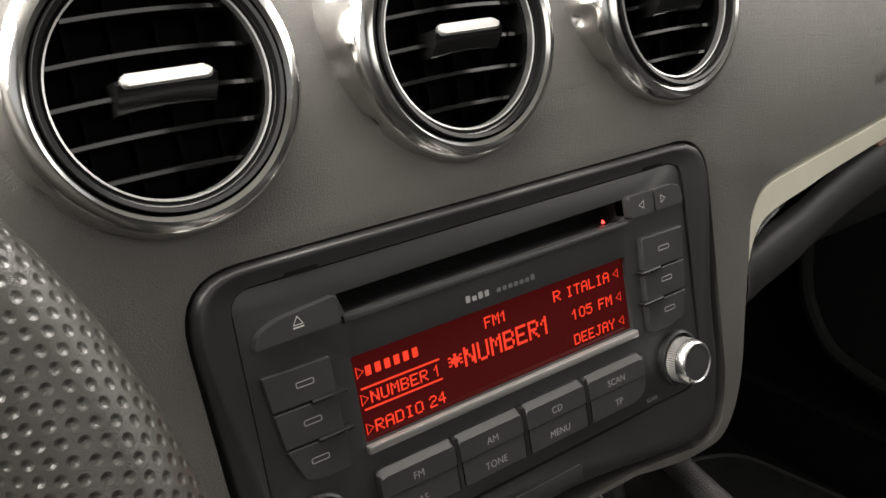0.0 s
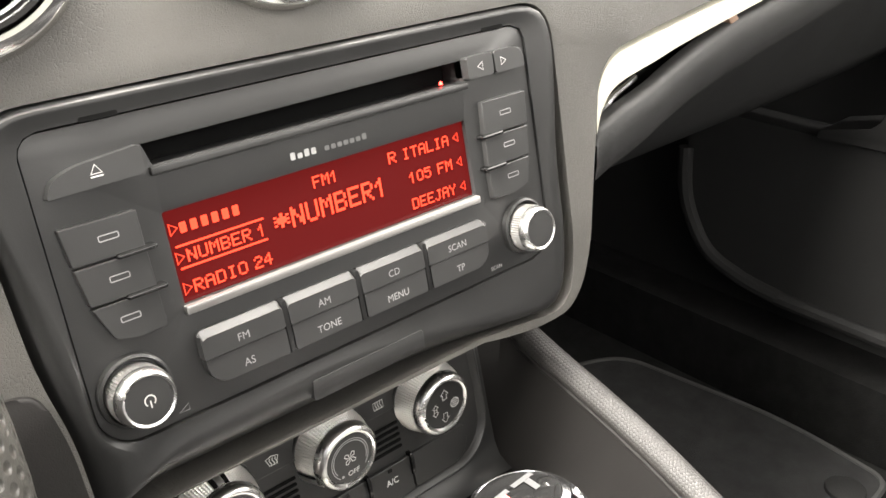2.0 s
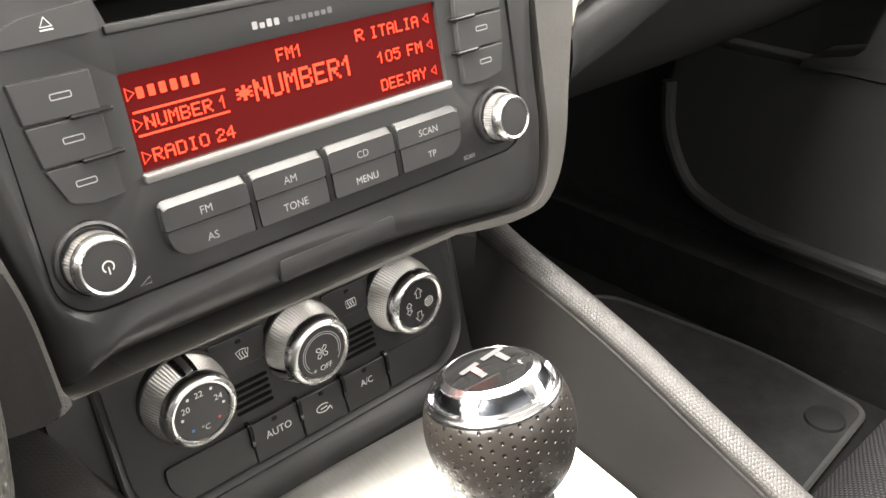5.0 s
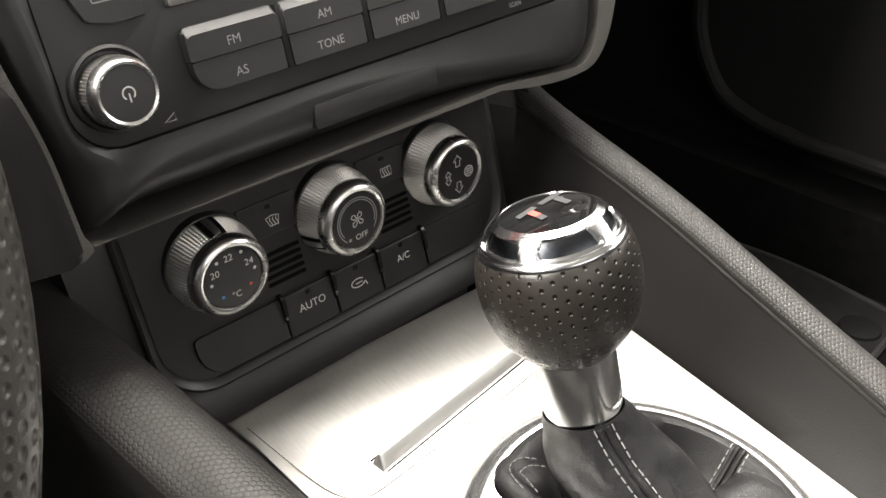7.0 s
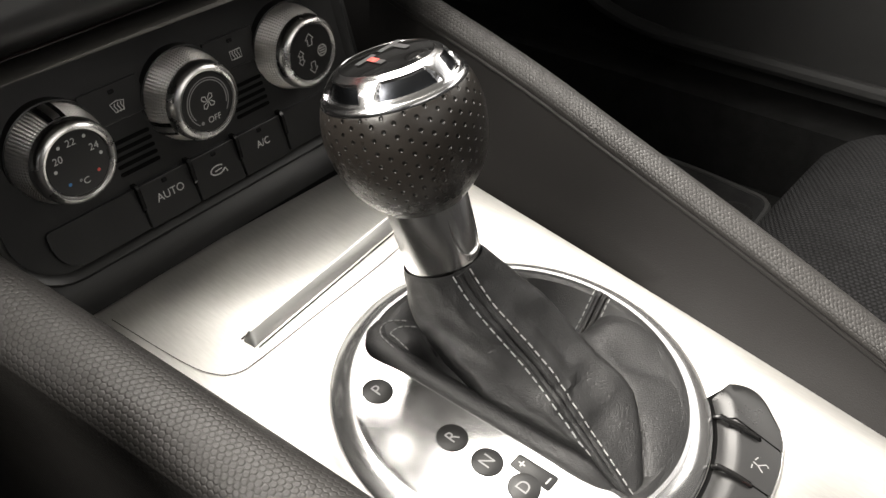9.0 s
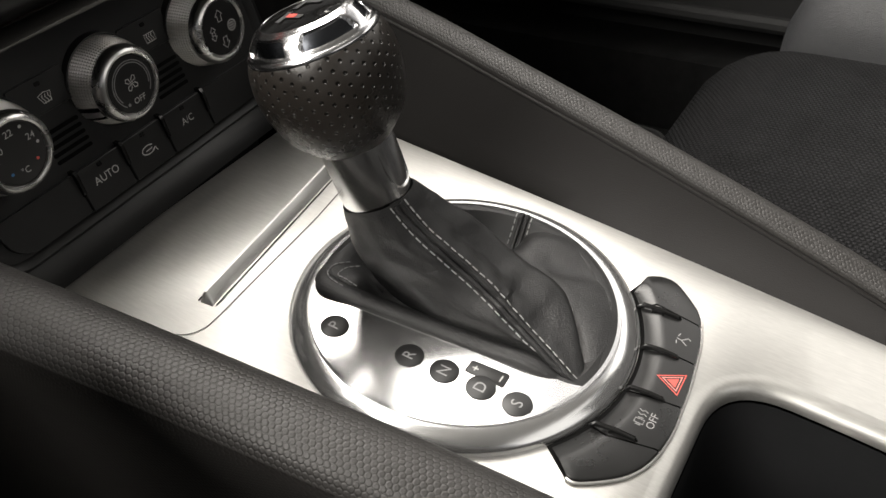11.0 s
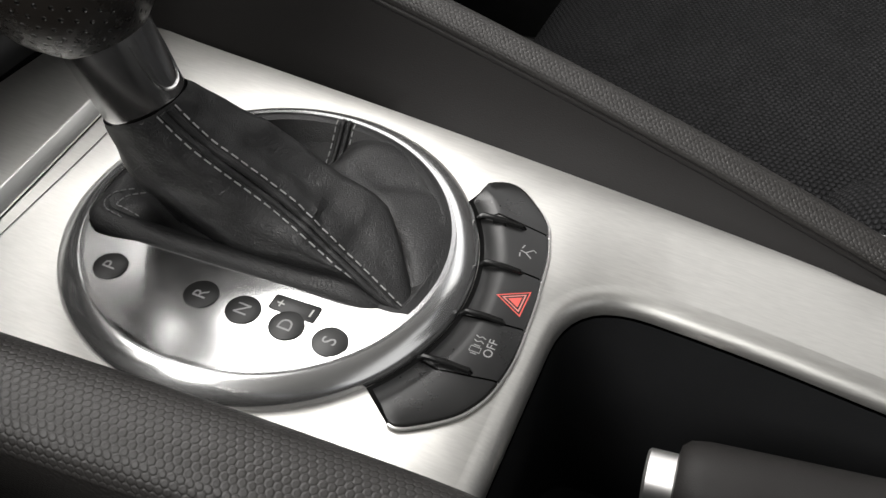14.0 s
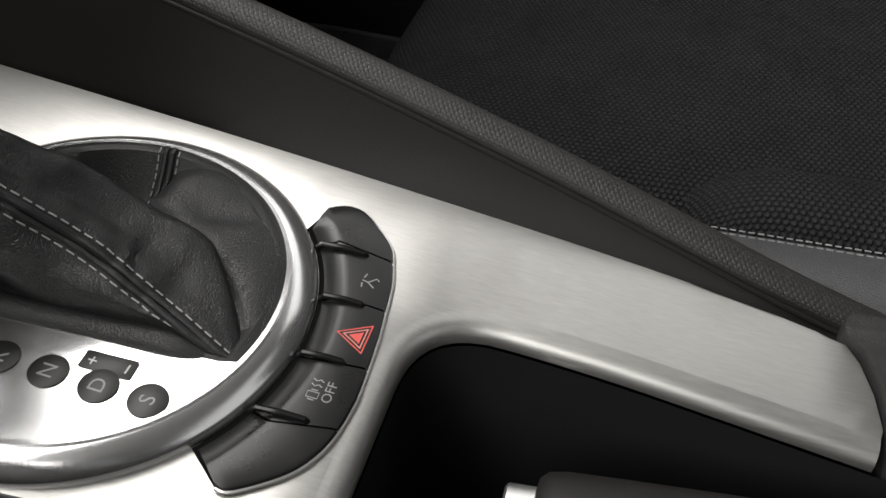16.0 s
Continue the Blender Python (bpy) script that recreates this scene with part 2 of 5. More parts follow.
def lattice(mt, size, inner, outer, strength, depth, dots=None, darker=1.0):
    """Adds a staggered lattice of round bosses (or, with negative strength, pits) in the UV's metres to a material."""
    n, l = mt.node_tree.nodes, mt.node_tree.links
    b = n["Principled BSDF"]
    uv = n.new("ShaderNodeTexCoord")
    step = (size, size * 1.732, 1.0)
    dist = []
    for shift in (0.0, 0.5):
        div = n.new("ShaderNodeVectorMath")
        div.operation = "DIVIDE"
        div.inputs[1].default_value = step
        l.new(uv.outputs["UV"], div.inputs[0])
        add = n.new("ShaderNodeVectorMath")
        add.operation = "ADD"
        add.inputs[1].default_value = (shift, shift, 0)
        l.new(div.outputs[0], add.inputs[0])
        fr = n.new("ShaderNodeVectorMath")
        fr.operation = "FRACTION"
        l.new(add.outputs[0], fr.inputs[0])
        sub = n.new("ShaderNodeVectorMath")
        sub.operation = "SUBTRACT"
        sub.inputs[1].default_value = (0.5, 0.5, 0)
        l.new(fr.outputs[0], sub.inputs[0])
        mul = n.new("ShaderNodeVectorMath")
        mul.operation = "MULTIPLY"
        mul.inputs[1].default_value = (1, 1.732, 0)
        l.new(sub.outputs[0], mul.inputs[0])
        ln = n.new("ShaderNodeVectorMath")
        ln.operation = "LENGTH"
        l.new(mul.outputs[0], ln.inputs[0])
        dist.append(ln.outputs["Value"])
    mn = n.new("ShaderNodeMath")
    mn.operation = "MINIMUM"
    l.new(dist[0], mn.inputs[0])
    l.new(dist[1], mn.inputs[1])
    mr = n.new("ShaderNodeMapRange")
    mr.interpolation_type = "SMOOTHSTEP"
    mr.inputs["From Min"].default_value, mr.inputs["From Max"].default_value = inner, outer
    mr.inputs["To Min"].default_value, mr.inputs["To Max"].default_value = 1.0, 0.0
    l.new(mn.outputs[0], mr.inputs["Value"])
    bump = n.new("ShaderNodeBump")
    bump.invert = strength < 0
    bump.inputs["Strength"].default_value = abs(strength)
    bump.inputs["Distance"].default_value = depth
    l.new(mr.outputs["Result"], bump.inputs["Height"])
    old = [k for k in l if k.to_socket == b.inputs["Normal"]]
    if old:
        l.new(old[0].from_socket, bump.inputs["Normal"])
    l.new(bump.outputs["Normal"], b.inputs["Normal"])
    if darker != 1:
        mx = n.new("ShaderNodeMix")
        mx.data_type, mx.blend_type = "RGBA", "MULTIPLY"
        col = [k for k in l if k.to_socket == b.inputs["Base Color"]]
        if col:
            l.new(col[0].from_socket, mx.inputs["A"])
        else:
            mx.inputs["A"].default_value = b.inputs["Base Color"].default_value
        mx.inputs["B"].default_value = (darker, darker, darker, 1)
        l.new(mr.outputs["Result"], mx.inputs["Factor"])
        l.new(mx.outputs["Result"], b.inputs["Base Color"])
    return mt


def brushed(name, color, rough, along="Y", metal=1.0):
    """Aluminium with fine brush lines along one axis and small scuffs."""
    mt = material(name, color, rough, metal)
    n, l = mt.node_tree.nodes, mt.node_tree.links
    b = n["Principled BSDF"]
    tc = n.new("ShaderNodeTexCoord")
    mp = n.new("ShaderNodeMapping")
    mp.inputs["Scale"].default_value = (1500, 14, 1500) if along == "Y" else (14, 1500, 1500)
    l.new(tc.outputs["Object"], mp.inputs["Vector"])
    no = n.new("ShaderNodeTexNoise")
    no.inputs["Scale"].default_value = 1
    no.inputs["Detail"].default_value = 3
    l.new(mp.outputs[0], no.inputs["Vector"])
    bump = n.new("ShaderNodeBump")
    bump.inputs["Strength"].default_value, bump.inputs["Distance"].default_value = 0.045, 0.0002
    l.new(no.outputs["Fac"], bump.inputs["Height"])
    l.new(bump.outputs["Normal"], b.inputs["Normal"])
    for socket, low, high in (("Roughness", rough - 0.04, rough + 0.04), ):
        mr = n.new("ShaderNodeMapRange")
        mr.inputs["From Min"].default_value, mr.inputs["From Max"].default_value = 0.25, 0.75
        mr.inputs["To Min"].default_value, mr.inputs["To Max"].default_value = low, high
        l.new(no.outputs["Fac"], mr.inputs["Value"])
        l.new(mr.outputs["Result"], b.inputs[socket])
    tone = n.new("ShaderNodeMapRange")
    tone.inputs["From Min"].default_value, tone.inputs["From Max"].default_value = 0.25, 0.75
    tone.inputs["To Min"].default_value, tone.inputs["To Max"].default_value = 0.93, 1.07
    l.new(no.outputs["Fac"], tone.inputs["Value"])
    mx = n.new("ShaderNodeMix")
    mx.data_type, mx.blend_type = "RGBA", "MULTIPLY"
    mx.inputs["Factor"].default_value = 1
    mx.inputs["A"].default_value = (*color, 1)
    l.new(tone.outputs["Result"], mx.inputs["B"])
    l.new(mx.outputs["Result"], b.inputs["Base Color"])
    return mt


def glowing(name, color, strength):
    mt = bpy.data.materials.new(name)
    mt.use_nodes = True
    b = mt.node_tree.nodes["Principled BSDF"]
    b.inputs["Base Color"].default_value = (0.02, 0.004, 0.004, 1)
    b.inputs["Roughness"].default_value = 0.15
    b.inputs["Specular IOR Level"].default_value = 0.25
    b.inputs["Emission Color"].default_value = (*color, 1)
    b.inputs["Emission Strength"].default_value = strength
    return mt


dash_skin = material("dash_skin", (0.074, 0.0705, 0.065), 0.55, 0, 0.35, 0.0011, 0.06, pattern="leather")
dark_skin = material("dark_skin", (0.024, 0.024, 0.024), 0.6, 0, 0.35, 0.0011, 0.08, pattern="leather")
bezel_plastic = material("bezel_plastic", (0.018, 0.018, 0.018), 0.39, 0, 0.1, 0.0006, 0.08, rough_var=0.05)
radio_plastic = material("radio_plastic", (0.024, 0.024, 0.024), 0.42, 0, 0.12, 0.0004, 0.08, rough_var=0.05)
button_plastic = material("button_plastic", (0.032, 0.032, 0.032), 0.4, 0, 0.1, 0.0004, 0.06, rough_var=0.05)
panel_plastic = material("panel_plastic", (0.0150, 0.0150, 0.0150), 0.38, 0, 0.1, 0.0005, 0.08, rough_var=0.05)
switch_black = material("switch_black", (0.012, 0.012, 0.012), 0.3, 0, 0.06, 0.0004, 0.05, rough_var=0.05)
gloss_black = material("gloss_black", (0.01, 0.01, 0.01), 0.12, 0, 0, 0.001, 0, rough_var=0.04)
matt_black = material("matt_black", (0.006, 0.006, 0.006), 0.9, 0, 0.1, 0.001, 0.1, spec=0.05)
well_black = material("well_black", (0.017, 0.0175, 0.0185), 0.75, 0, 0.2, 0.0008, 0.1, spec=0.14)
side_plastic = material("side_plastic", (0.014, 0.013, 0.0125), 0.55, 0, 0.3, 0.0005, 0.06, spec=0.22, rough_var=0.05)
chrome = material("chrome", (0.8, 0.8, 0.8), 0.16, 1, 0, 0.001, 0, rough_var=0.03)
emblem_gloss = material("emblem_gloss", (0.008, 0.008, 0.008), 0.05, 0, 0, 0.001, 0, coat=0.5)
badge_silver = material("badge_silver", (0.06, 0.06, 0.062), 0.4)
# darker metal that imitates the dark reflection in the cap's windows
reflection_grey = material("reflection_grey", (0.075, 0.08, 0.09), 0.24, 1, 0, 0.001, 0.05, rough_var=0.04)
cap_chrome = material("cap_chrome", (0.64, 0.64, 0.65), 0.19, 1, 0, 0.001, 0, rough_var=0.03)
rim_chrome = material("rim_chrome", (0.82, 0.81, 0.80), 0.27, 1, 0, 0.001, 0.03, rough_var=0.04)
knurl_chrome = material("knurl_chrome", (0.80, 0.775, 0.75), 0.30, 0.9)
satin_chrome = material("satin_chrome", (0.80, 0.79, 0.78), 0.40, 1, 0, 0.001, 0.04, rough_var=0.05)
vent_alloy = material("vent_alloy", (0.68, 0.67, 0.65), 0.15, 1, 0, 0.001, 0.05, rough_var=0.05)
plate_alloy = brushed("plate_alloy", (0.60, 0.592, 0.568), 0.40, metal=0.92)
grip_alloy = material("grip_alloy", (0.68, 0.68, 0.66), 0.42, 1, 0, 0.001, 0.04, rough_var=0.05)
shift_alloy = material("shift_alloy", (0.76, 0.76, 0.76), 0.22, 1, 0, 0.001, 0.03, rough_var=0.04)
ring_alloy = material("ring_alloy", (0.8, 0.8, 0.8), 0.19, 0.92)
print_white = material("print_white", (0.6, 0.6, 0.58), 0.5)
print_dark = material("print_dark", (0.045, 0.043, 0.04), 0.6)
print_dim = material("print_dim", (0.10, 0.10, 0.10), 0.5)
print_soft = material("print_soft", (0.3, 0.3, 0.3), 0.5)
print_grey = material("print_grey", (0.3, 0.3, 0.3), 0.5)
print_red = material("print_red", (0.72, 0.10, 0.08), 0.5)
print_pale = material("print_pale", (0.62, 0.25, 0.22), 0.5)
print_blue = material("print_blue", (0.05, 0.22, 0.5), 0.5)
leather = material("leather", (0.016, 0.016, 0.0163), 0.44, 0, 0.31, 0.0010, 0.06, pattern="leather", rough_var=0.03)
knob_leather = lattice(material("knob_leather", (0.021, 0.018, 0.0155), 0.30, 0, 0.12, 0.0008, 0.15, pattern="leather", rough_var=0.08), 0.0037, 0.07, 0.19, -1.0, 0.0010, darker=0.12)
wheel_leather = lattice(material("wheel_leather", (0.034, 0.033, 0.030), 0.31, 0, 0.15, 0.001, 0.1, pattern="leather"), 0.0044, 0.05, 0.36, -0.5, 0.0010, darker=0.8)
rail_skin = lattice(material("rail_skin", (0.026, 0.0243, 0.0230), 0.47, 0, 0.12, 0.0005, 0.06, rough_var=0.05), 0.0020, 0.28, 0.56, 0.32, 0.00038)
rail_fine = lattice(material("rail_fine", (0.026, 0.0243, 0.0230), 0.48, 0, 0.12, 0.0005, 0.06, rough_var=0.05), 0.0018, 0.25, 0.56, 0.40, 0.00036)
seat_fabric = lattice(material("seat_fabric", (0.0135, 0.0136, 0.0143), 0.9, 0, 0.5, 0.0008, 0.2, spec=0.2), 0.0032, 0.18, 0.5, 1.0, 0.0013, darker=2.2)
seat_leather = material("seat_leather", (0.075, 0.076, 0.08), 0.42, 0, 0.4, 0.0014, 0.1, pattern="leather")
door_black = material("door_black", (0.028, 0.028, 0.028), 0.6, 0, 0.3, 0.0011, 0.08, pattern="leather")
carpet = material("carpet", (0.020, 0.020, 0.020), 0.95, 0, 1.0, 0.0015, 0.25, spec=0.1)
mat_pile = material("mat_pile", (0.048, 0.048, 0.049), 0.95, 0, 1.0, 0.0014, 0.2, spec=0.1)
binding = material("binding", (0.09, 0.09, 0.09), 0.8, 0, 0.6, 0.001, 0.1)
dark_thread = material("dark_thread", (0.22, 0.22, 0.22), 0.6, 0, 0.4, 0.0004, 0.1)
thread = material("thread", (0.36, 0.36, 0.36), 0.6, 0, 0.4, 0.0004, 0.1)
cream = material("cream", (0.62, 0.6, 0.5), 0.5, 0, 0.1, 0.0006, 0.04)
roof_cloth = material("roof_cloth", (0.45, 0.45, 0.43), 0.9, 0, 0.3, 0.001, 0.05)
screen_red = glowing("screen_red", (0.5, 0.012, 0.012), 0.034)
screen_text = glowing("screen_text", (1.0, 0.055, 0.026), 0.42)

# ---- cabin shell; roof, pillars, driver door and rear wall are unseen, shaping the light ----
def box(x0, y0, z0, x1, y1, z1):
    return slab(Matrix.Identity(4), [(x0, y0), (x1, y0), (x1, y1), (x0, y1)], z0, z1)


def quad(name, pts, material_, label, category, thick=0.02):
    ps = [Vector(p) for p in pts]
    nrm = (ps[1] - ps[0]).cross(ps[2] - ps[0]).normalized() * thick
    bm = bmesh.new()
    a, b = [bm.verts.new(p) for p in ps], [bm.verts.new(p + nrm) for p in ps]
    bm.faces.new(a)
    bm.faces.new(b[::-1])
    for i in range(4):
        bm.faces.new((a[i], a[(i + 1) % 4], b[(i + 1) % 4], b[i]))
    return whole(name, bm, material_, label, category, "structure")


whole("floor", box(-0.75, -1.4, -0.03, 0.75, 0.75, 0.0), carpet, "black carpeted car floor", "floor", "structure")
quad("wall_front", [(-0.75, 0.72, 0), (0.75, 0.72, 0), (0.75, 0.6, 0.62), (-0.75, 0.6, 0.62)], carpet, "dark carpeted bulkhead of the footwell", "bulkhead")
quad("wall_right", [(0.72, -1.4, 0), (0.72, 0.72, 0), (0.72, 0.72, 0.66), (0.72, -1.4, 0.66)], dark_skin, "black passenger door panel below the window", "door panel")
quad("wall_left", [(-0.72, 0.72, 0), (-0.72, -1.4, 0), (-0.72, -1.4, 0.66), (-0.72, 0.72, 0.66)], dark_skin, "black driver door panel below the window", "door panel")
# added grey sheet below the car that throws skylight back up
whole("ground", slab(Matrix.Identity(4), circle(0, 0, 60, 32), -0.40, -0.30), material("bounce_grey", (0.09, 0.09, 0.09), 0.9, 0, 0.5, 0.01, 0.2), "unseen grey ground added to bounce light", "ground", "structure")
quad("wall_back", [(0.75, -1.35, 0), (-0.75, -1.35, 0), (-0.75, -1.35, 0.72), (0.75, -1.35, 0.72)], dark_skin, "unseen black wall closing off the rear of the cabin", "wall")
quad("ceiling", [(-0.62, -0.14, 1.12), (0.62, -0.14, 1.12), (0.62, -1.0, 1.1), (-0.62, -1.0, 1.1)], roof_cloth, "unseen grey cloth headliner, set to shape the light", "ceiling")
for s in (-1, 1):
    quad("pillar_front", [(s * 0.62, -0.14, 1.12), (s * 0.56, -0.10, 1.11), (s * 0.68, 0.72, 0.66), (s * 0.73, 0.66, 0.66)], dark_skin, "dark windscreen pillar", "pillar")
    quad("pillar_rear", [(s * 0.62, -0.62, 1.1), (s * 0.62, -1.0, 1.1), (s * 0.72, -1.4, 0.66), (s * 0.72, -0.8, 0.66)], dark_skin, "dark rear roof pillar", "pillar")

# ---- passenger door trim ----
door = thing("door_panel", "black moulded trim on the passenger door", "door panel", (0.70, -0.1, 0.0))
SIDE = Matrix(((0, 0, -1, 0.72), (1, 0, 0, 0), (0, 1, 0, 0), (0, 0, 0, 1)))
pocket = [(-0.9, 0.128), (0.10, 0.131), (0.150, 0.133), (0.195, 0.140), (0.240, 0.160), (0.272, 0.212), (0.280, 0.270), (0.270, 0.318), (0.10, 0.318), (-0.9, 0.335)]
part("door_pocket", slab(SIDE, rounded(pocket, 0.012), 0.0, 0.045, 0.012, 4), door_black, door)
part("pocket_rim", tube([SIDE @ V(*p, 0.045) for p in smooth_line([(-0.9, 0.128), (-0.3, 0.129), (0.10, 0.131), (0.150, 0.133), (0.195, 0.140), (0.240, 0.160), (0.272, 0.212), (0.280, 0.270)], 6)], 0.009, 10), door_black, door, "rounded rim of the door pocket")
part("arm_ledge", slab(SIDE, rounded([(-0.9, 0.338), (0.09, 0.325), (0.130, 0.322), (0.130, 0.330), (0.075, 0.345), (0.060, 0.400), (0.075, 0.470), (-0.9, 0.48)], 0.006), 0.0, 0.062, 0.008, 4), door_black, door, "door ledge above the pocket")
part("sill_trim", slab(Matrix.Identity(4), rrect(0.655, -0.9, 0.72, 0.60, 0.01), 0.0, 0.085, 0.012, 3), carpet, door, "carpeted door sill")

# ---- dashboard ----
dash = thing("dashboard", "soft grey grained dashboard around the radio", "dashboard", (0, 0.02, 0.42), kind="structure")
VENTS = [(-0.1015, 0.1135), (-0.0015, 0.1150), (0.1035, 0.1172)]


def dash_bend(x, y):
    """The dashboard leans back more and more above the radio."""
    return -3.0 * max(y - 0.052, 0) ** 2 if y < 0.2 else -3.0 * 0.148 ** 2


outer_edge = rounded([(0.0535, -0.0640), (0.0644, -0.0664), (0.0862, -0.0698), (0.1055, -0.0690), (0.1150, -0.0610), (0.1206, -0.051), (0.1245, -0.041), (0.1305, -0.016), (0.1375, 0.010),
                   (0.1405, 0.024), (0.152, 0.0345), (0.18, 0.039), (0.30, 0.0535), (0.70, 0.105), (0.70, 0.172), (-0.60, 0.172), (-0.60, -0.04), (-0.20, -0.052), (-0.1177, -0.0628), (-0.1045, -0.0646), (-0.1012, -0.0625)],
                     [0, 0.01, 0.01, 0.008, 0.006, 0.008, 0.01, 0.01, 0.008, 0.008, 0.012, 0.01, 0, 0, 0.02, 0.02, 0, 0.02, 0.006, 0.004, 0])
BEZEL = rounded([(-0.1005, -0.0618), (-0.0947, -0.0576), (-0.0860, -0.0565), (-0.0400, -0.0580), (0.0300, -0.0590), (0.0700, -0.0640), (0.1055, -0.0678), (0.1132, -0.0420), (0.1152, 0.0622), (-0.1112, 0.0622), (-0.1080, -0.0090), (-0.1035, -0.0310), (-0.1026, -0.0580)],
                [0.0006, 0.004, 0.01, 0.02, 0.03, 0.02, 0.020, 0.02, 0.018, 0.020, 0.02, 0.01, 0.003], 8)
cut = [p for p in BEZEL if not (p[1] < -0.045 and -0.1004 < p[0] < 0.052)]
outline = outer_edge + [p for p in cut[::-1]]
part("dash_panel", sheet(RADIO, outline, [circle(x, y, 0.0404, 56) for x, y in VENTS], -0.001, 0.03, 0.005, 3, dash_bend, [0.052 + 0.008 * k for k in range(15)]), dash_skin, dash)
rows = []
for k in range(9):
    a = radians(90 * k / 8)
    rows.append([RADIO @ V(x, 0.166 + 0.04 * math.sin(a), -0.083 + 0.04 * math.cos(a)) for x in (-0.60, -0.3, 0.0, 0.3, 0.70)])
for y, z in ((0.20, 0.660), (0.40, 0.645), (0.72, 0.62)):
    rows.append([V(x, y, z) for x in (-0.70, -0.3, 0.0, 0.3, 0.70)])
part("dash_top", loft(rows, closed=False), dark_skin, dash)
# the light lip under the passenger side and the dark face below it
lip_up = smooth_line([(0.1375, 0.009), (0.1408, 0.0225), (0.152, 0.033), (0.18, 0.0375), (0.30, 0.052), (0.70, 0.103)], 6)
lip_lo = smooth_line([(0.1385, 0.000), (0.1445, 0.0095), (0.156, 0.0170), (0.185, 0.0225), (0.262, 0.0345), (0.70, 0.092)], 6)
part("dash_lip", loft([[RADIO @ V(*p, -0.006) for p in lip_up], [RADIO @ V(*(p.lerp(q, 0.12)), -0.0015) for p, q in zip(lip_up, lip_lo)],
                       [RADIO @ V(*(p.lerp(q, 0.88)), -0.003) for p, q in zip(lip_up, lip_lo)], [RADIO @ V(*q, -0.009) for q in lip_lo], [RADIO @ V(*q, -0.03) for q in lip_lo]], closed=False), cream, dash, "cream lip along the lower edge")
def gap_at(x):
    """The height of the handle's recess under the lip."""
    t = min(max((x - 0.137) / 0.016, 0), 1)
    w = min(max((0.262 - x) / 0.10, 0), 1)
    return 0.0008 + 0.0085 * t * t * (3 - 2 * t) * w * w * (3 - 2 * w)


band = []
for dy, off in ((0.0, -0.012), (0.0006, -0.0080), (0.0018, -0.0056), (0.004, -0.0045), (0.012, -0.0060), (0.020, -0.0090), (0.027, -0.0140), (0.032, -0.0210), (0.035, -0.030)):
    band.append([RADIO @ V(p.x + 0.002 * min(dy / 0.02, 1), p.y - gap_at(p.x) - dy, off) for p in lip_lo])
low = [[V(p.x, 0.075, 0.425) for p in lip_lo], [V(p.x, 0.11, 0.395) for p in lip_lo], [V(p.x, 0.16, 0.36) for p in lip_lo], [V(p.x, 0.30, 0.30) for p in lip_lo], [V(p.x, 0.60, 0.28) for p in lip_lo]]
part("glovebox_face", loft(band + low, closed=False), dark_skin, dash, "dark glovebox face under the lip", 85)
part("handle_recess", loft([[RADIO @ V(p.x, p.y + 0.004, -0.026) for p in lip_lo[:26]], [RADIO @ V(p.x, p.y - 0.014, -0.022) for p in lip_lo[:26]]], closed=False), gloss_black, dash, "glossy black recess of the glovebox handle")
part("handle_bar", tube([RADIO @ V(0.1500, 0.0062, -0.014), RADIO @ V(0.1555, 0.0098, -0.011), RADIO @ V(0.163, 0.0128, -0.012), RADIO @ V(0.188, 0.0165, -0.018)], 0.0016, 8), chrome, dash, "chrome glovebox handle")
part("end_tab", slab(at(RADIO, 0.258, 0.0335, -0.010, 35), rrect(-0.004, -0.0055, 0.003, 0.0055, 0.001, 3), -0.004, 0.004, 0.0006), material("tan_plastic", (0.32, 0.2, 0.14), 0.5, 0, 0.1, 0.0006, 0.05), dash, "tan tab at the end of the handle")
part("lower_panel", loft([[RADIO @ V(x, y, -0.01) for x, y in ((-0.60, -0.04), (-0.20, -0.052), (-0.13, -0.06), (-0.106, -0.064))], [V(x, 0.06, 0.40) for x in (-0.6, -0.2, -0.13, -0.1)], [V(x, 0.3, 0.33) for x in (-0.6, -0.2, -0.13, -0.1)]], closed=False), dark_skin, dash)
# dark sheet over the dash skin, in place of the wheel's shade
part("wheel_shade_panel", slab(RADIO, rounded([(-0.32, -0.0470), (-0.20, -0.0530), (-0.1180, -0.0634), (-0.1045, -0.0650), (-0.1044, -0.0540), (-0.1052, -0.0310), (-0.1092, -0.0130), (-0.32, 0.0150)], [0.01, 0.02, 0.006, 0.004, 0.01, 0.01, 0.006, 0.01], 6), -0.010, 0.0008, 0.0016, 3), side_plastic, dash, "dark panel put in for the shade below the wheel")
part("airbag_lettering", lettering("AIRBAG", 0.0050, at(RADIO, 0.2586, 0.0666, -0.0012, 10), 1, 0.00005, "CENTER", 0.0255), print_dark, dash, "small dark moulded lettering")
# ---- air vents ----
tab_metal = material("tab_metal", (0.26, 0.255, 0.25), 0.42, 0.6, 0, 0.001, 0.05, rough_var=0.05)


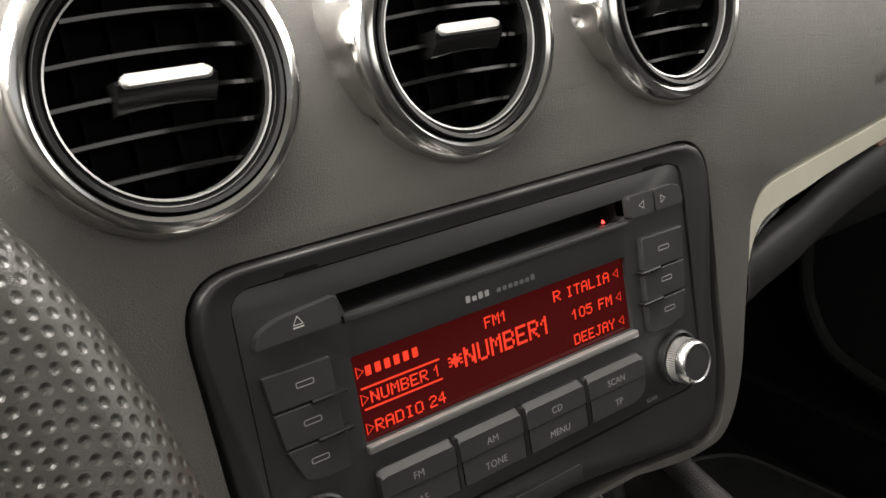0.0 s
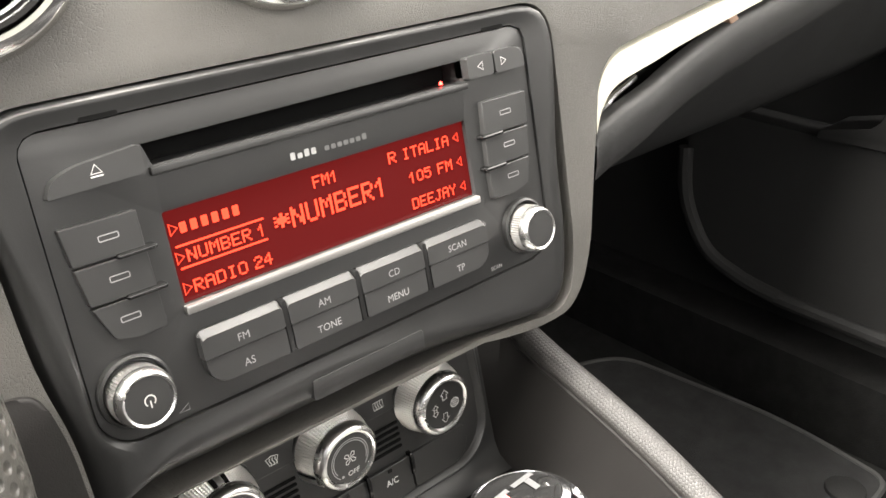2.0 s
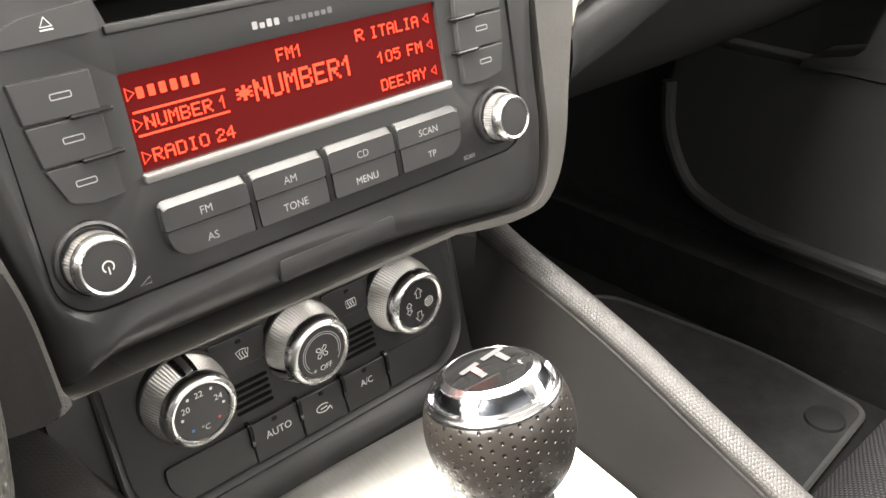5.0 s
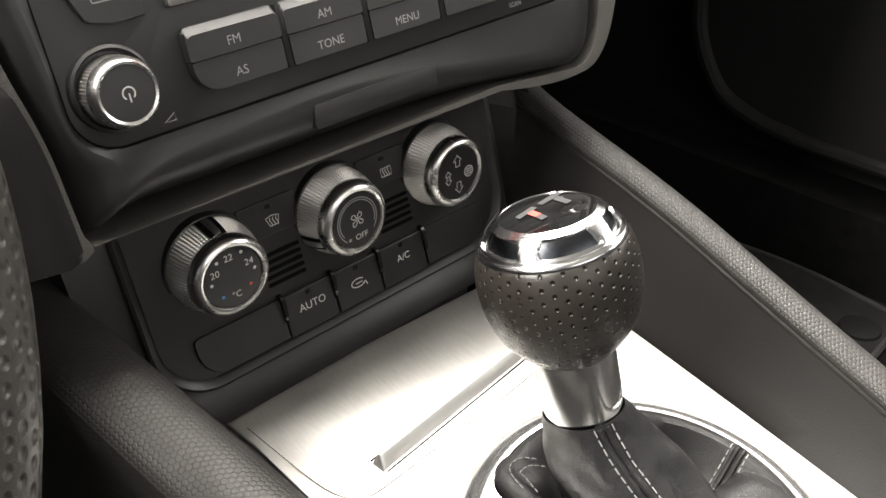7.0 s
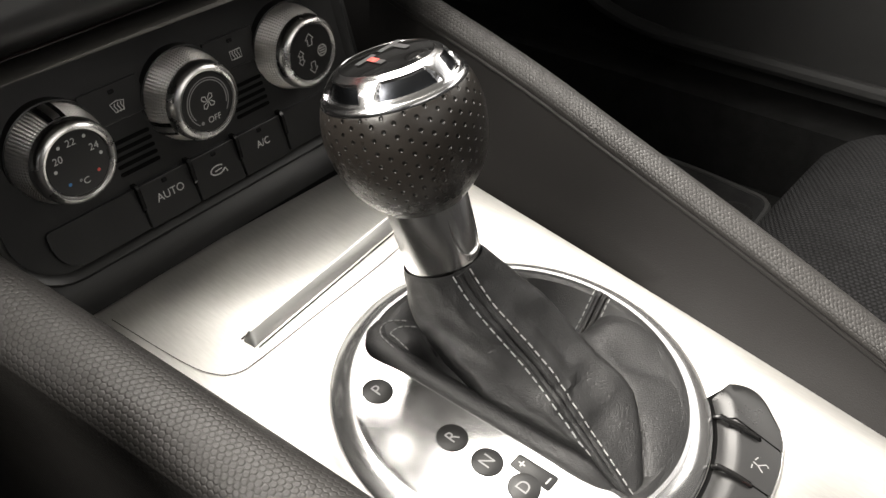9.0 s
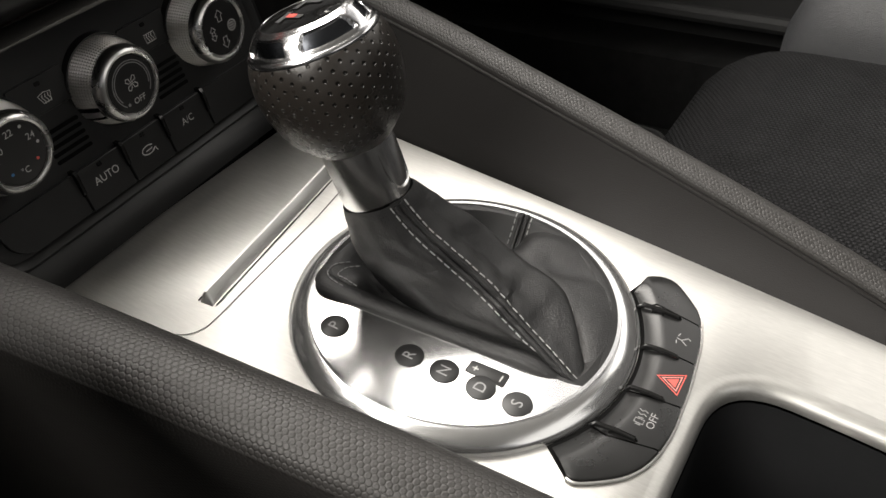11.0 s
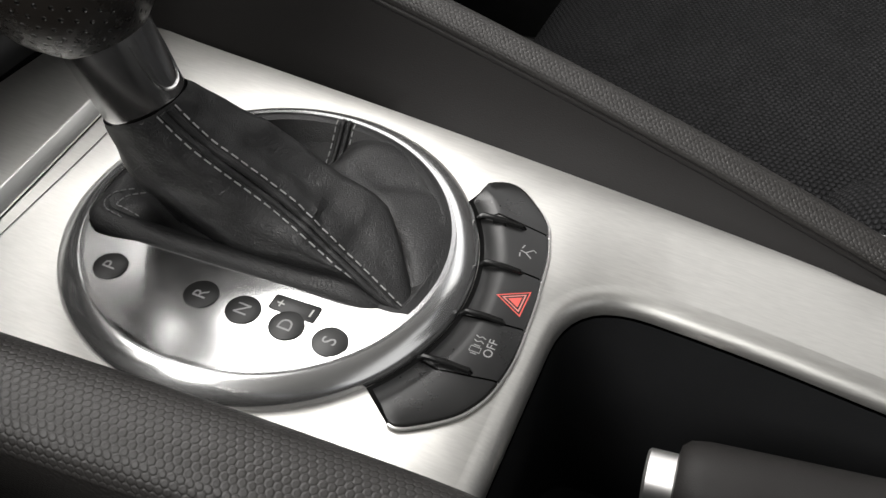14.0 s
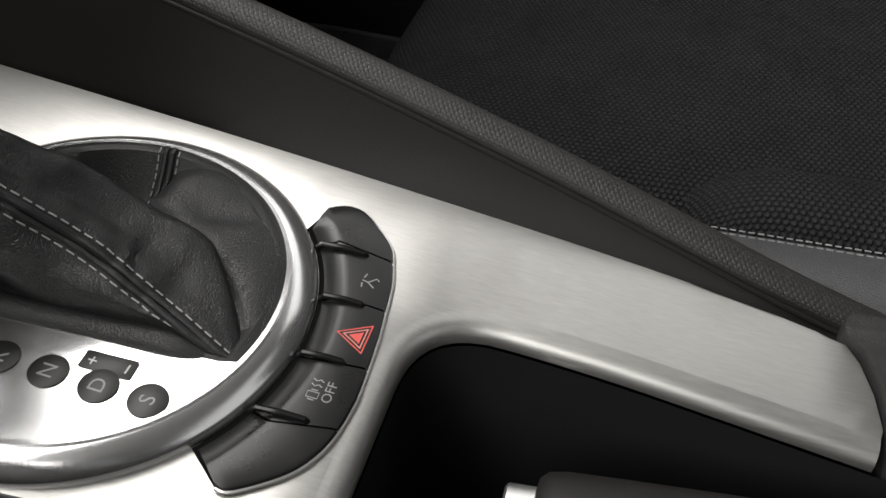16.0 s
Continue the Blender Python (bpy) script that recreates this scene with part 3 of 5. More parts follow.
def air_vent(x, y):
    m = at(RADIO, x, y)
    v = thing("air_vent", "round air vent with bright metal ring and black slats", "air vent", m=m, group="air vents in the dashboard")
    prof = [(0.0334, -0.004), (0.0336, 0.0018), (0.0342, 0.0034), (0.0356, 0.0041), (0.0378, 0.0034), (0.0398, 0.0010)]
    prof += [(0.0404 + 0.0050 * (j / 12) ** 0.85, -0.0002 - 0.0278 * j / 12) for j in range(13)]
    rows = []
    for r, z in prof:
        row = []
        for k in range(168):
            a = 2 * math.pi * k / 168
            near = abs((math.degrees(a) + 12) % 30 - 15) / 4.2
            pit = 0.0016 * math.exp(-near ** 4) * math.exp(-((z + 0.0075) / 0.0042) ** 4)
            row.append(m @ V((r - pit) * math.cos(a), (r - pit) * math.sin(a), z - 0.3 * pit))
        rows.append(row)
    bm = loft(rows)
    part("trim_ring", bm, vent_alloy, v, "polished metal ring with small dimples")
    part("inner_ring", lathe(m, [(0.0336, 0.003), (0.0330, 0.0046), (0.0318, 0.0044), (0.0306, 0.001), (0.0302, -0.02)], 64), gloss_black, v, "glossy black inner ring")
    part("fine_ring", lathe(m, [(0.0306, 0.0008), (0.0303, 0.0018), (0.0297, 0.0016), (0.0296, -0.001)], 64), satin_chrome, v, "thin bright ring")
    part("back_plate", lathe(m, [(0.0303, -0.02), (0, -0.02)], 48), matt_black, v)
    for k in range(-2, 3):
        h = 0.0105 * k - 0.001
        w = math.sqrt(max(0.0296 ** 2 - h * h, 0)) - 0.0004
        rows = []
        for i in range(13):
            u = -w + 2 * w * i / 12
            z = -0.0005 - 0.0035 * (u / 0.03) ** 2
            b = -0.0012 * (u / 0.03) ** 2
            rows.append([m @ V(u, h + b + dy, z + dz) for dy, dz in ((0.0006, 0), (0.0009, -0.0008), (0.0004, -0.016), (-0.0004, -0.016), (-0.0009, -0.0008), (-0.0005, 0))])
        part("slat", loft(rows, cap=True), gloss_black, v)
    for u in (-0.0185, -0.0062, 0.0062, 0.0185):
        w = math.sqrt(0.0296 ** 2 - u * u) - 0.0006
        part("vane", loft([[m @ V(u + du, h, z) for du, z in ((-0.0004, -0.0190), (-0.0005, -0.0135), (0.0005, -0.0135), (0.0004, -0.0190))] for h in (-w, 0, w)], cap=True), matt_black, v)
    tab = loft([[m @ V(u, 0.0010 + dy - 0.0008 * (u / 0.0135) ** 2, dz) for dy, dz in ((0.0022, -0.006), (0.0026, 0.0035), (0.0014, 0.0056), (-0.0016, 0.0050), (-0.0058, 0.0010), (-0.0066, -0.006))] for u in (-0.0135, -0.0128, -0.006, 0.0, 0.006, 0.0128, 0.0135)], cap=True)
    part("tab", tab, gloss_black, v, "adjusting tab")
    part("tab_cap", slab(m @ pose(0, 0.0021, 0.0046, -38, 0, 0), rrect(-0.0125, -0.002, 0.0125, 0.002, 0.0019, 6), 0, 0.0012, 0.0006, 3), tab_metal, v, "bright metal cap of the tab")
    return v


vent = air_vent(*VENTS[0])
for x, y in VENTS[1:]:
    copy_thing(vent, at(RADIO, x, y))

# ---- radio surround and radio ----
def inset(loop, d, cx=0.0, cy=0.0, sx=1.0, sy=1.0):
    ps = [Vector(p) for p in loop]
    out = []
    for i, p in enumerate(ps):
        t = (ps[(i + 1) % len(ps)] - ps[i - 1])
        nrm = Vector((-t.y, t.x)).normalized()
        out.append(p + nrm * d)
    return out


UNIT = rrect(-0.0965, -0.0385, 0.0962, 0.0545, (0.012, 0.012, 0.006, 0.006), 8)
surround = thing("radio_surround", "black plastic surround framing the car radio", "radio surround", tuple((RADIO @ V(0, -0.06, 0))))


def around(loop, n=200, cx=-0.02, cy=0.005):
    """The loop's points at n even angles round a middle."""
    ps, out = [Vector(p) for p in loop], []
    for k in range(n):
        a = 2 * math.pi * (k + 0.5) / n
        d, best = Vector((math.cos(a), math.sin(a))), None
        for i in range(len(ps)):
            p, e = ps[i] - Vector((cx, cy)), ps[(i + 1) % len(ps)] - ps[i]
            den = d.x * e.y - d.y * e.x
            if abs(den) < 1e-12:
                continue
            t, u = (p.x * e.y - p.y * e.x) / den, (p.x * d.y - p.y * d.x) / den
            if t > 0 and -1e-9 <= u <= 1 + 1e-9 and (best is None or t > best):
                best = t
        out.append(Vector((cx, cy)) + d * best)
    return out


bez, uni = around(BEZEL), around(UNIT)


def inward(d):
    """The rim's points moved towards the radio."""
    return [p + (q - p).normalized() * d * roll_at(p) * min(1.0, (q - p).length / 0.019) for p, q in zip(bez, uni)]


def roll_at(p):
    """The rim's roll is narrow along the top and wide round the lower corners."""
    t = min(max((p.y + 0.015) / 0.06, 0.0), 1.0)
    return 1.0 - 0.66 * t * t * (3 - 2 * t)


lip, mid1, mid2 = inward(0.0150), [], []
for p, q in zip(inset(uni, -0.0006), lip):
    mid1.append(p.lerp(q, 0.35))
    mid2.append(p.lerp(q, 0.78))
rows = [[RADIO @ V(*p, z) for p in loop] for loop, z in ((inward(0.0006), -0.035), (inward(0.0004), -0.014), (inward(0.0012), -0.0082), (inward(0.0030), -0.0044), (inward(0.0054), -0.0016), (inward(0.0082), 0.0004), (inward(0.0116), 0.0015), (lip, 0.0018),
        (mid2, 0.0016), (mid1, 0.0010), (inset(uni, -0.0006), 0.0008), (inset(uni, -0.0004), -0.004))]
part("surround_frame", loft(rows), bezel_plastic, surround, "", 75)
part("blank_cover", slab(RADIO @ pose(0, -0.0488, 0.0006, 6, 0, 0), rounded([(-0.0275, -0.0037), (0.0225, -0.0037), (0.0222, 0.0036), (-0.0270, 0.0038)], 0.0012), -0.002, 0.0013, 0.0003), radio_plastic, surround, "flat blank cover strip")
radio = thing("car_radio", "black double-height car radio with red lit display", "car radio", tuple(RADIO @ V(0, -0.038, 0)))
SLOT = [(-0.0615, 0.0385), (0.0625, 0.0385), (0.0625, 0.0463), (-0.0635, 0.0452)]
SCREEN = rrect(-0.0625, -0.0045, 0.0600, 0.0245, 0.0006, 2)
part("face", sheet(RADIO, UNIT, [SLOT, SCREEN], 0.0, 0.012, 0.0006, 2), radio_plastic, radio)
part("slot_back", slab(RADIO, rrect(-0.066, 0.036, 0.066, 0.049, 0.001, 2), -0.014, -0.011), matt_black, radio, "dark disc slot")
part("slot_lip", slab(RADIO, rrect(-0.063, 0.0357, 0.0635, 0.0383, 0.0006, 3), -0.004, 0.0016, 0.0007), radio_plastic, radio)
part("slot_light", slab(RADIO, [(0.0530, 0.0392), (0.0542, 0.0392), (0.0536, 0.0404)], -0.003, -0.002), glowing("slot_glow", (1, 0.04, 0.03), 2.5), radio, "small red light at the disc slot")
ledge_grey = material("ledge_grey", (0.32, 0.31, 0.30), 0.36, 0.6, 0, 0.001, 0.05, rough_var=0.05)
screen = part("display", slab(RADIO, rrect(-0.0632, -0.0052, 0.0607, 0.0252, 0.0006, 2), -0.006, -0.0018), screen_red, radio, "red backlit display")
part("display_ledge", slab(RADIO, rrect(-0.0632, -0.0074, 0.0605, -0.0046, 0.0006, 3), -0.004, 0.0022, 0.0005), ledge_grey, radio, "bright ledge under the display")

Z_TEXT = -0.0014


# the display's characters, five dots wide and seven high, row by row from the top
GLYPHS = {
    "A": "01110 10001 10001 11111 10001 10001 10001", "B": "11110 10001 10001 11110 10001 10001 11110",
    "D": "11110 10001 10001 10001 10001 10001 11110", "E": "11111 10000 10000 11110 10000 10000 11111",
    "F": "11111 10000 10000 11110 10000 10000 10000", "I": "01110 00100 00100 00100 00100 00100 01110",
    "J": "00111 00010 00010 00010 00010 10010 01100", "L": "10000 10000 10000 10000 10000 10000 11111",
    "M": "10001 11011 10101 10101 10001 10001 10001", "N": "10001 11001 11001 10101 10011 10011 10001",
    "O": "01110 10001 10001 10001 10001 10001 01110", "R": "11110 10001 10001 11110 10100 10010 10001",
    "T": "11111 00100 00100 00100 00100 00100 00100", "U": "10001 10001 10001 10001 10001 10001 01110",
    "Y": "10001 10001 01010 00100 00100 00100 00100", "0": "01110 10001 10001 10001 10001 10001 01110",
    "1": "00100 01100 10100 00100 00100 00100 00100", "2": "01110 10001 00001 00110 01000 10000 11111",
    "4": "00010 00110 01010 10010 11111 00010 00010", "5": "11111 10000 11110 00001 00001 10001 01110",
    "*": "00100 10101 01110 11111 01110 10101 00100",
}


def on_screen(body, x0, x1, y, h, fill=1.04):
    """Lit dots of a dot-matrix line between x0 and x1."""
    sx, sy = (x1 - x0) / (6 * len(body) - 1), h / 7
    bm = bmesh.new()
    for i, ch in enumerate(body):
        for r, row in enumerate(GLYPHS[ch].split()):
            for c, bit in enumerate(row):
                if bit == "1":
                    cx, cy = x0 + (6 * i + c + 0.5) * sx, y + h / 2 - (r + 0.5) * sy
                    patch(RADIO, [(cx + a * sx * fill / 2, cy + b * sy * fill / 2) for a, b in ((-1, -1), (1, -1), (1, 1), (-1, 1))], Z_TEXT, bm)
    part("screen_text", bm, screen_text, screen)


on_screen("FM1", -0.0092, 0.0009, 0.0190, 0.0040)
on_screen("*", -0.0264, -0.0206, 0.0103, 0.0048)
on_screen("NUMBER1", -0.0198, 0.0200, 0.0101, 0.0068)
on_screen("NUMBER", -0.0575, -0.0352, 0.0094, 0.0040)
on_screen("1", -0.0326, -0.0302, 0.0094, 0.0040)
on_screen("RADIO", -0.0577, -0.0390, -0.0003, 0.0040)
on_screen("24", -0.0364, -0.0298, -0.0003, 0.0040)
on_screen("R", 0.0230, 0.0266, 0.0190, 0.0040)
on_screen("ITALIA", 0.0296, 0.0518, 0.0188, 0.0040)
on_screen("105", 0.0308, 0.0412, 0.0097, 0.0040)
on_screen("FM", 0.0446, 0.0518, 0.0097, 0.0040)
on_screen("DEEJAY", 0.0303, 0.0518, 0.0002, 0.0040)
for k in range(6):
    part("screen_bar", patch(RADIO, rrect(-0.0577 + 0.0036 * k, 0.0165, -0.0577 + 0.0036 * k + 0.0022, 0.0198, 0.0003, 2), Z_TEXT), screen_text, screen)
for y in (0.0184, 0.0094, -0.0003):
    part("screen_arrow", strokes(RADIO, [[(-0.0609, y - 0.0018), (-0.0609, y + 0.0018), (-0.0584, y), (-0.0609, y - 0.0018)]], 0.0005, Z_TEXT), screen_text, screen)
for y in (0.0190, 0.0097, 0.0002):
    part("screen_arrow", strokes(RADIO, [[(0.0566, y - 0.0016), (0.0566, y + 0.0016), (0.0543, y), (0.0566, y - 0.0016)]], 0.0005, Z_TEXT), screen_text, screen)
for y in (0.0129, 0.0060):
    part("screen_line", strokes(RADIO, [[(-0.0604, y), (-0.0298, y)]], 0.0007, Z_TEXT), screen_text, screen)


def button(m, outline, name="button", z0=-0.004, z1=0.0016, bevel=0.0007, mat_=None, parent=None, label=""):
    return part(name, slab(m, outline, z0, z1, bevel * 0.6, 2), mat_ or button_plastic, parent, label, 15)


def upper_key(x0, y0, x1, y1, r, parent):
    """A key that stands proud, its top wall drawn back a little so that it catches the light."""
    bm = slab(Matrix.Identity(4), rrect(x0, y0, x1, y1, r, 5), 0.0012, 0.0036, 0.0002, 2)
    for v in bm.verts:
        if v.co.z > 0.002 and v.co.y > y1 - 0.0012:
            v.co.y -= 0.0022
    slab(Matrix.Identity(4), rrect(x0, y0, x1, y1, r, 5), -0.002, 0.0012, bm=bm)
    bm.transform(RADIO)
    return part("function_key", bm, button_plastic, parent, "", 15)


def printed(parent, body, m, h, mat_=None, stretch=1.0, bold=0.0):
    return part("lettering", lettering(body, h, m, stretch, bold), mat_ or print_grey, parent)


# eject, skip keys, soft keys
b = button(RADIO, rounded([(-0.0935, 0.0370), (-0.0652, 0.0375), (-0.0652, 0.0458), (-0.0850, 0.0440), (-0.0915, 0.0415)], [0.0006, 0.0006, 0.001, 0.006, 0.004]), "eject_button", z1=0.0036, parent=radio, label="eject button with a triangle mark")
part("eject_mark", strokes(RADIO, [[(-0.0805, 0.0409), (-0.0773, 0.0409), (-0.0789, 0.0434), (-0.0805, 0.0409)], [(-0.0807, 0.0401), (-0.0771, 0.0401)]], 0.0004, 0.00365), print_white, b)
for x0, x1, mx, sg in ((0.0625, 0.0758, 0.0690, -1), (0.0768, 0.0925, 0.0812, 1)):
    rr = (0.0008, 0.0008, 0.001, 0.001) if sg < 0 else (0.0008, 0.001, 0.005, 0.001)
    b = button(RADIO, rrect(x0, 0.0390, x1, 0.0472, rr, 5), "skip_button", z1=0.0034, parent=radio, label="skip button with an arrow mark")
    part("skip_mark", strokes(RADIO, [[(mx - sg * 0.0012, 0.0415), (mx - sg * 0.0012, 0.0445), (mx + sg * 0.0014, 0.0430), (mx - sg * 0.0012, 0.0415)]], 0.0004, 0.00345), print_white, b)
for outl, dash_at in (([(-0.0918, 0.0170), (-0.0703, 0.0168), (-0.0705, 0.0282), (-0.0930, 0.0284)], (-0.0800, 0.0229)),
                      ([(-0.0900, 0.0048), (-0.0701, 0.0046), (-0.0703, 0.0162), (-0.0917, 0.0164)], (-0.0799, 0.0109)),
                      ([(-0.0855, -0.0062), (-0.0790, -0.0078), (-0.0699, -0.0078), (-0.0701, 0.0040), (-0.0899, 0.0042)], (-0.0799, -0.0013)),
                      ([(0.0672, 0.0168), (0.0908, 0.0167), (0.0917, 0.0296), (0.0680, 0.0298)], (0.0795, 0.0237)),
                      ([(0.0668, 0.0044), (0.0896, 0.0045), (0.0907, 0.0161), (0.0671, 0.0162)], (0.0793, 0.0112)),
                      ([(0.0671, -0.0080), (0.0780, -0.0084), (0.0868, -0.0066), (0.0895, 0.0039), (0.0667, 0.0038)], (0.0791, -0.0012))):
    b = button(RADIO, rounded(outl, 0.0007, 3), "preset_button", z1=0.0024, parent=radio)
    x, y = dash_at
    part("preset_mark", strokes(RADIO, [[*rrect(x - 0.0029, y - 0.0008, x + 0.0029, y + 0.0008, 0.0004, 3), (x - 0.0029, y - 0.0004)]], 0.00035, 0.00246), print_grey, b)
for x0, x1, y in ((-0.0795, -0.0672, 0.0166), (-0.0797, -0.0672, 0.0044), (0.0648, 0.0760, 0.0166), (0.0642, 0.0755, 0.0043)):
    part("finger_rib", slab(RADIO, rrect(x0, y - 0.0008, x1, y + 0.0008, 0.0007, 4), 0, 0.0038, 0.0008), gloss_black, radio)
# the row of eight keys
KEY_ROW = [(-0.0622, -0.0330, "FM", "AS"), (-0.0310, -0.0034, "AM", "TONE"), (-0.0012, 0.0273, "CD", "MENU"), (0.0295, 0.0598, "SCAN", "TP")]
for k, (x0, x1, a, c) in enumerate(KEY_ROW):
    cx = {0: -0.0472, 1: -0.0162, 2: 0.0140, 3: 0.0448}[k]
    ra = (0.0005, 0.0005, 0.001, 0.0022) if k == 0 else (0.0005, 0.0005, 0.0022, 0.001) if k == 3 else (0.0005, 0.0005, 0.001, 0.001)
    rb = (0.0065, 0.0005, 0.0004, 0.0004) if k == 0 else (0.0005, 0.0065, 0.0004, 0.0004) if k == 3 else 0.0005
    b = upper_key(x0, -0.0226, x1, -0.0135, ra, radio)
    printed(b, a, at(RADIO, cx - 0.0009, -0.0196, 0.00366), 0.0025, print_soft)
    b = button(RADIO, rrect(x0 + 0.0004, -0.0316, x1 - 0.0002, -0.0229, rb, 6), "function_key", z1=0.0033, bevel=0.0005, parent=radio)
    printed(b, c, at(RADIO, cx - 0.0006, -0.0284, 0.00336), 0.0025, print_soft)
for x in (-0.0320, -0.0023, 0.0284):
    part("key_divider", slab(RADIO, rrect(x - 0.0009, -0.0318, x + 0.0009, -0.0137, 0.0002, 2), -0.002, 0.0034, 0.0002), switch_black, radio)
printed(radio, "SCAN", at(RADIO, 0.0650, -0.0356, 0.0003), 0.0016)
part("volume_mark", strokes(RADIO, [[(-0.0728, -0.0362), (-0.0694, -0.0362), (-0.0694, -0.0342), (-0.0728, -0.0362)]], 0.0003, 0.0003), print_grey, radio)
x = -0.0165
for k, h in enumerate((0.0024, 0.0017, 0.0024, 0.0022, 0, 0.0016, 0.0016, 0.0016, 0.0016, 0.0016, 0.0016, 0.0021)):
    if h:
        part("brand_bar", patch(RADIO, rrect(x, 0.0284, x + 0.0019, 0.0284 + h, 0.0004, 3), 0.0003), print_grey if k < 4 else print_dim, radio)
    x += 0.0027 if k < 4 else 0.0026
for x in (-0.0735, 0.0800):
    part("release_slot", slab(RADIO, rrect(x - 0.0055, 0.0548, x + 0.0055, 0.0562, 0.0005, 2), -0.001, 0.0012), matt_black, radio)


def radio_knob(x, label):
    m = at(RADIO, x, -0.024)
    part("knob_seat", lathe(m @ pose(0, 0.0006, 0), [(0.0116, -0.002), (0.0112, 0.0022), (0.0104, 0.0028), (0.0096, 0.0012), (0.0095, -0.002)], 48), bezel_plastic, radio)
    k = part("knob", lathe(m, [(0.0090, 0.0), (0.0092, 0.0012), (0.0093, 0.0015), (0.0093, 0.0066), (0.0091, 0.0069)], 120, {2: 0.0005, 3: 0.0005}), satin_chrome, radio, label)
    part("knob_rim", lathe(m, [(0.0089, 0.0066), (0.0092, 0.0070), (0.0091, 0.0084), (0.0086, 0.0101), (0.0079, 0.0108), (0.0072, 0.0105)], 64), rim_chrome, k, "smooth chrome rim")
    part("knob_face", lathe(m, [(0.0073, 0.0098), (0.0071, 0.0104), (0.0, 0.0107)], 40), button_plastic, k)
    return k, m


k, m = radio_knob(-0.0839, "ridged chrome power knob with black face")
part("power_mark", strokes(m, [arc(0, 0, 0.0016, -50, 230, 18), [(0, 0.0), (0, -0.0023)]], 0.00042, 0.01095), print_white, k)
radio_knob(0.0822, "ridged chrome tuning knob with black face")

# ---- climate control panel ----
climate = thing("climate_panel", "black climate control panel with three chrome knobs", "climate control", (0, 0.0, 0.331))
prof = [(0.040, 0.436), (0.0225, 0.4015), (0.0171, 0.3815), (0.0087, 0.35), (0.0058, 0.3395), (0.0020, 0.3335), (-0.0035, 0.3308), (-0.0062, 0.3302)]
part("surround", loft([[V(x, y, z) for y, z in prof] for x in (-0.100, -0.06, 0.0, 0.06, 0.0885)], closed=False), panel_plastic, climate)
PANEL = rrect(-0.0815, -0.0425, 0.0815, 0.030, (0.020, 0.020, 0.006, 0.006), 8)
part("panel", loft([[CLIMATE @ V(*p, -0.004) for p in inset(PANEL, -0.0030)], [CLIMATE @ V(*p, 0.0016) for p in inset(PANEL, -0.0028)], [CLIMATE @ V(*p, 0.0022) for p in inset(PANEL, -0.0018)], [CLIMATE @ V(*p, 0.0012) for p in PANEL], [CLIMATE @ V(*p, -0.0004) for p in inset(PANEL, 0.0012)], [CLIMATE @ V(*p, -0.0004) for p in inset(PANEL, 0.012)]], cap=False), panel_plastic, climate)
part("face", slab(CLIMATE, inset(PANEL, 0.0012), -0.003, 0.0, 0.0), panel_plastic, climate)
button(CLIMATE, rrect(-0.0680, -0.0405, -0.0326, -0.0245, (0.010, 0.0006, 0.0006, 0.002), 6), "blank_key", z1=0.0016, bevel=0.0006, mat_=panel_plastic, parent=climate)
b1 = button(CLIMATE, rrect(-0.0318, -0.0412, -0.0098, -0.0245, 0.0008, 3), "climate_key", z1=0.0018, bevel=0.0007, mat_=panel_plastic, parent=climate)
printed(b1, "AUTO", at(CLIMATE, -0.0200, -0.0318, 0.00186), 0.0030, print_white)
b2 = button(CLIMATE, rrect(-0.0088, -0.0412, 0.0126, -0.0245, 0.0008, 3), "climate_key", z1=0.0018, bevel=0.0007, mat_=panel_plastic, parent=climate)
part("recirculation_mark", strokes(CLIMATE, [[(0.0016 + 0.0033 * math.cos(radians(q)), -0.0329 + 0.0017 * math.sin(radians(q))) for q in range(40, 345, 15)], [(0.0034, -0.0341), (0.0050, -0.0333), (0.0056, -0.0351)], [(0.0002, -0.0331), (0.0036, -0.0329)]], 0.00045, 0.00186), print_white, b2)
b3 = button(CLIMATE, rrect(0.0134, -0.0412, 0.0364, -0.0245, 0.0008, 3), "climate_key", z1=0.0018, bevel=0.0007, mat_=panel_plastic, parent=climate)
printed(b3, "A/C", at(CLIMATE, 0.0252, -0.0318, 0.00186), 0.0028, print_white)
button(CLIMATE, rrect(0.0374, -0.0405, 0.0700, -0.0245, (0.0006, 0.010, 0.002, 0.0006), 6), "blank_key", z1=0.0016, bevel=0.0006, mat_=panel_plastic, parent=climate)
for x in (-0.0322, -0.0093, 0.0130, 0.0369):
    part("key_rib", loft([[CLIMATE @ V(x + dx, y, z) for dx, z in ((-0.0009, 0), (-0.0007, h), (0.0007, h), (0.0009, 0))] for y, h in ((-0.0345, 0.001), (-0.033, 0.0028), (-0.0255, 0.0036), (-0.0235, 0.0026), (-0.0230, 0.0))], closed=True, cap=True), gloss_black, climate)
for x in (-0.0208, 0.0019, 0.0249):
    part("key_lamp", slab(CLIMATE, rrect(x - 0.0011, -0.0272, x + 0.0011, -0.0256, 0.0004, 2), 0.001, 0.0020), gloss_black, climate)
d1 = button(CLIMATE, rrect(-0.0392, -0.0005, -0.0152, 0.0124, 0.0008, 3), "climate_key", z1=0.0012, bevel=0.0006, mat_=panel_plastic, parent=climate)
d2 = button(CLIMATE, rrect(0.0136, -0.0005, 0.0370, 0.0124, 0.0008, 3), "climate_key", z1=0.0012, bevel=0.0006, mat_=panel_plastic, parent=climate)
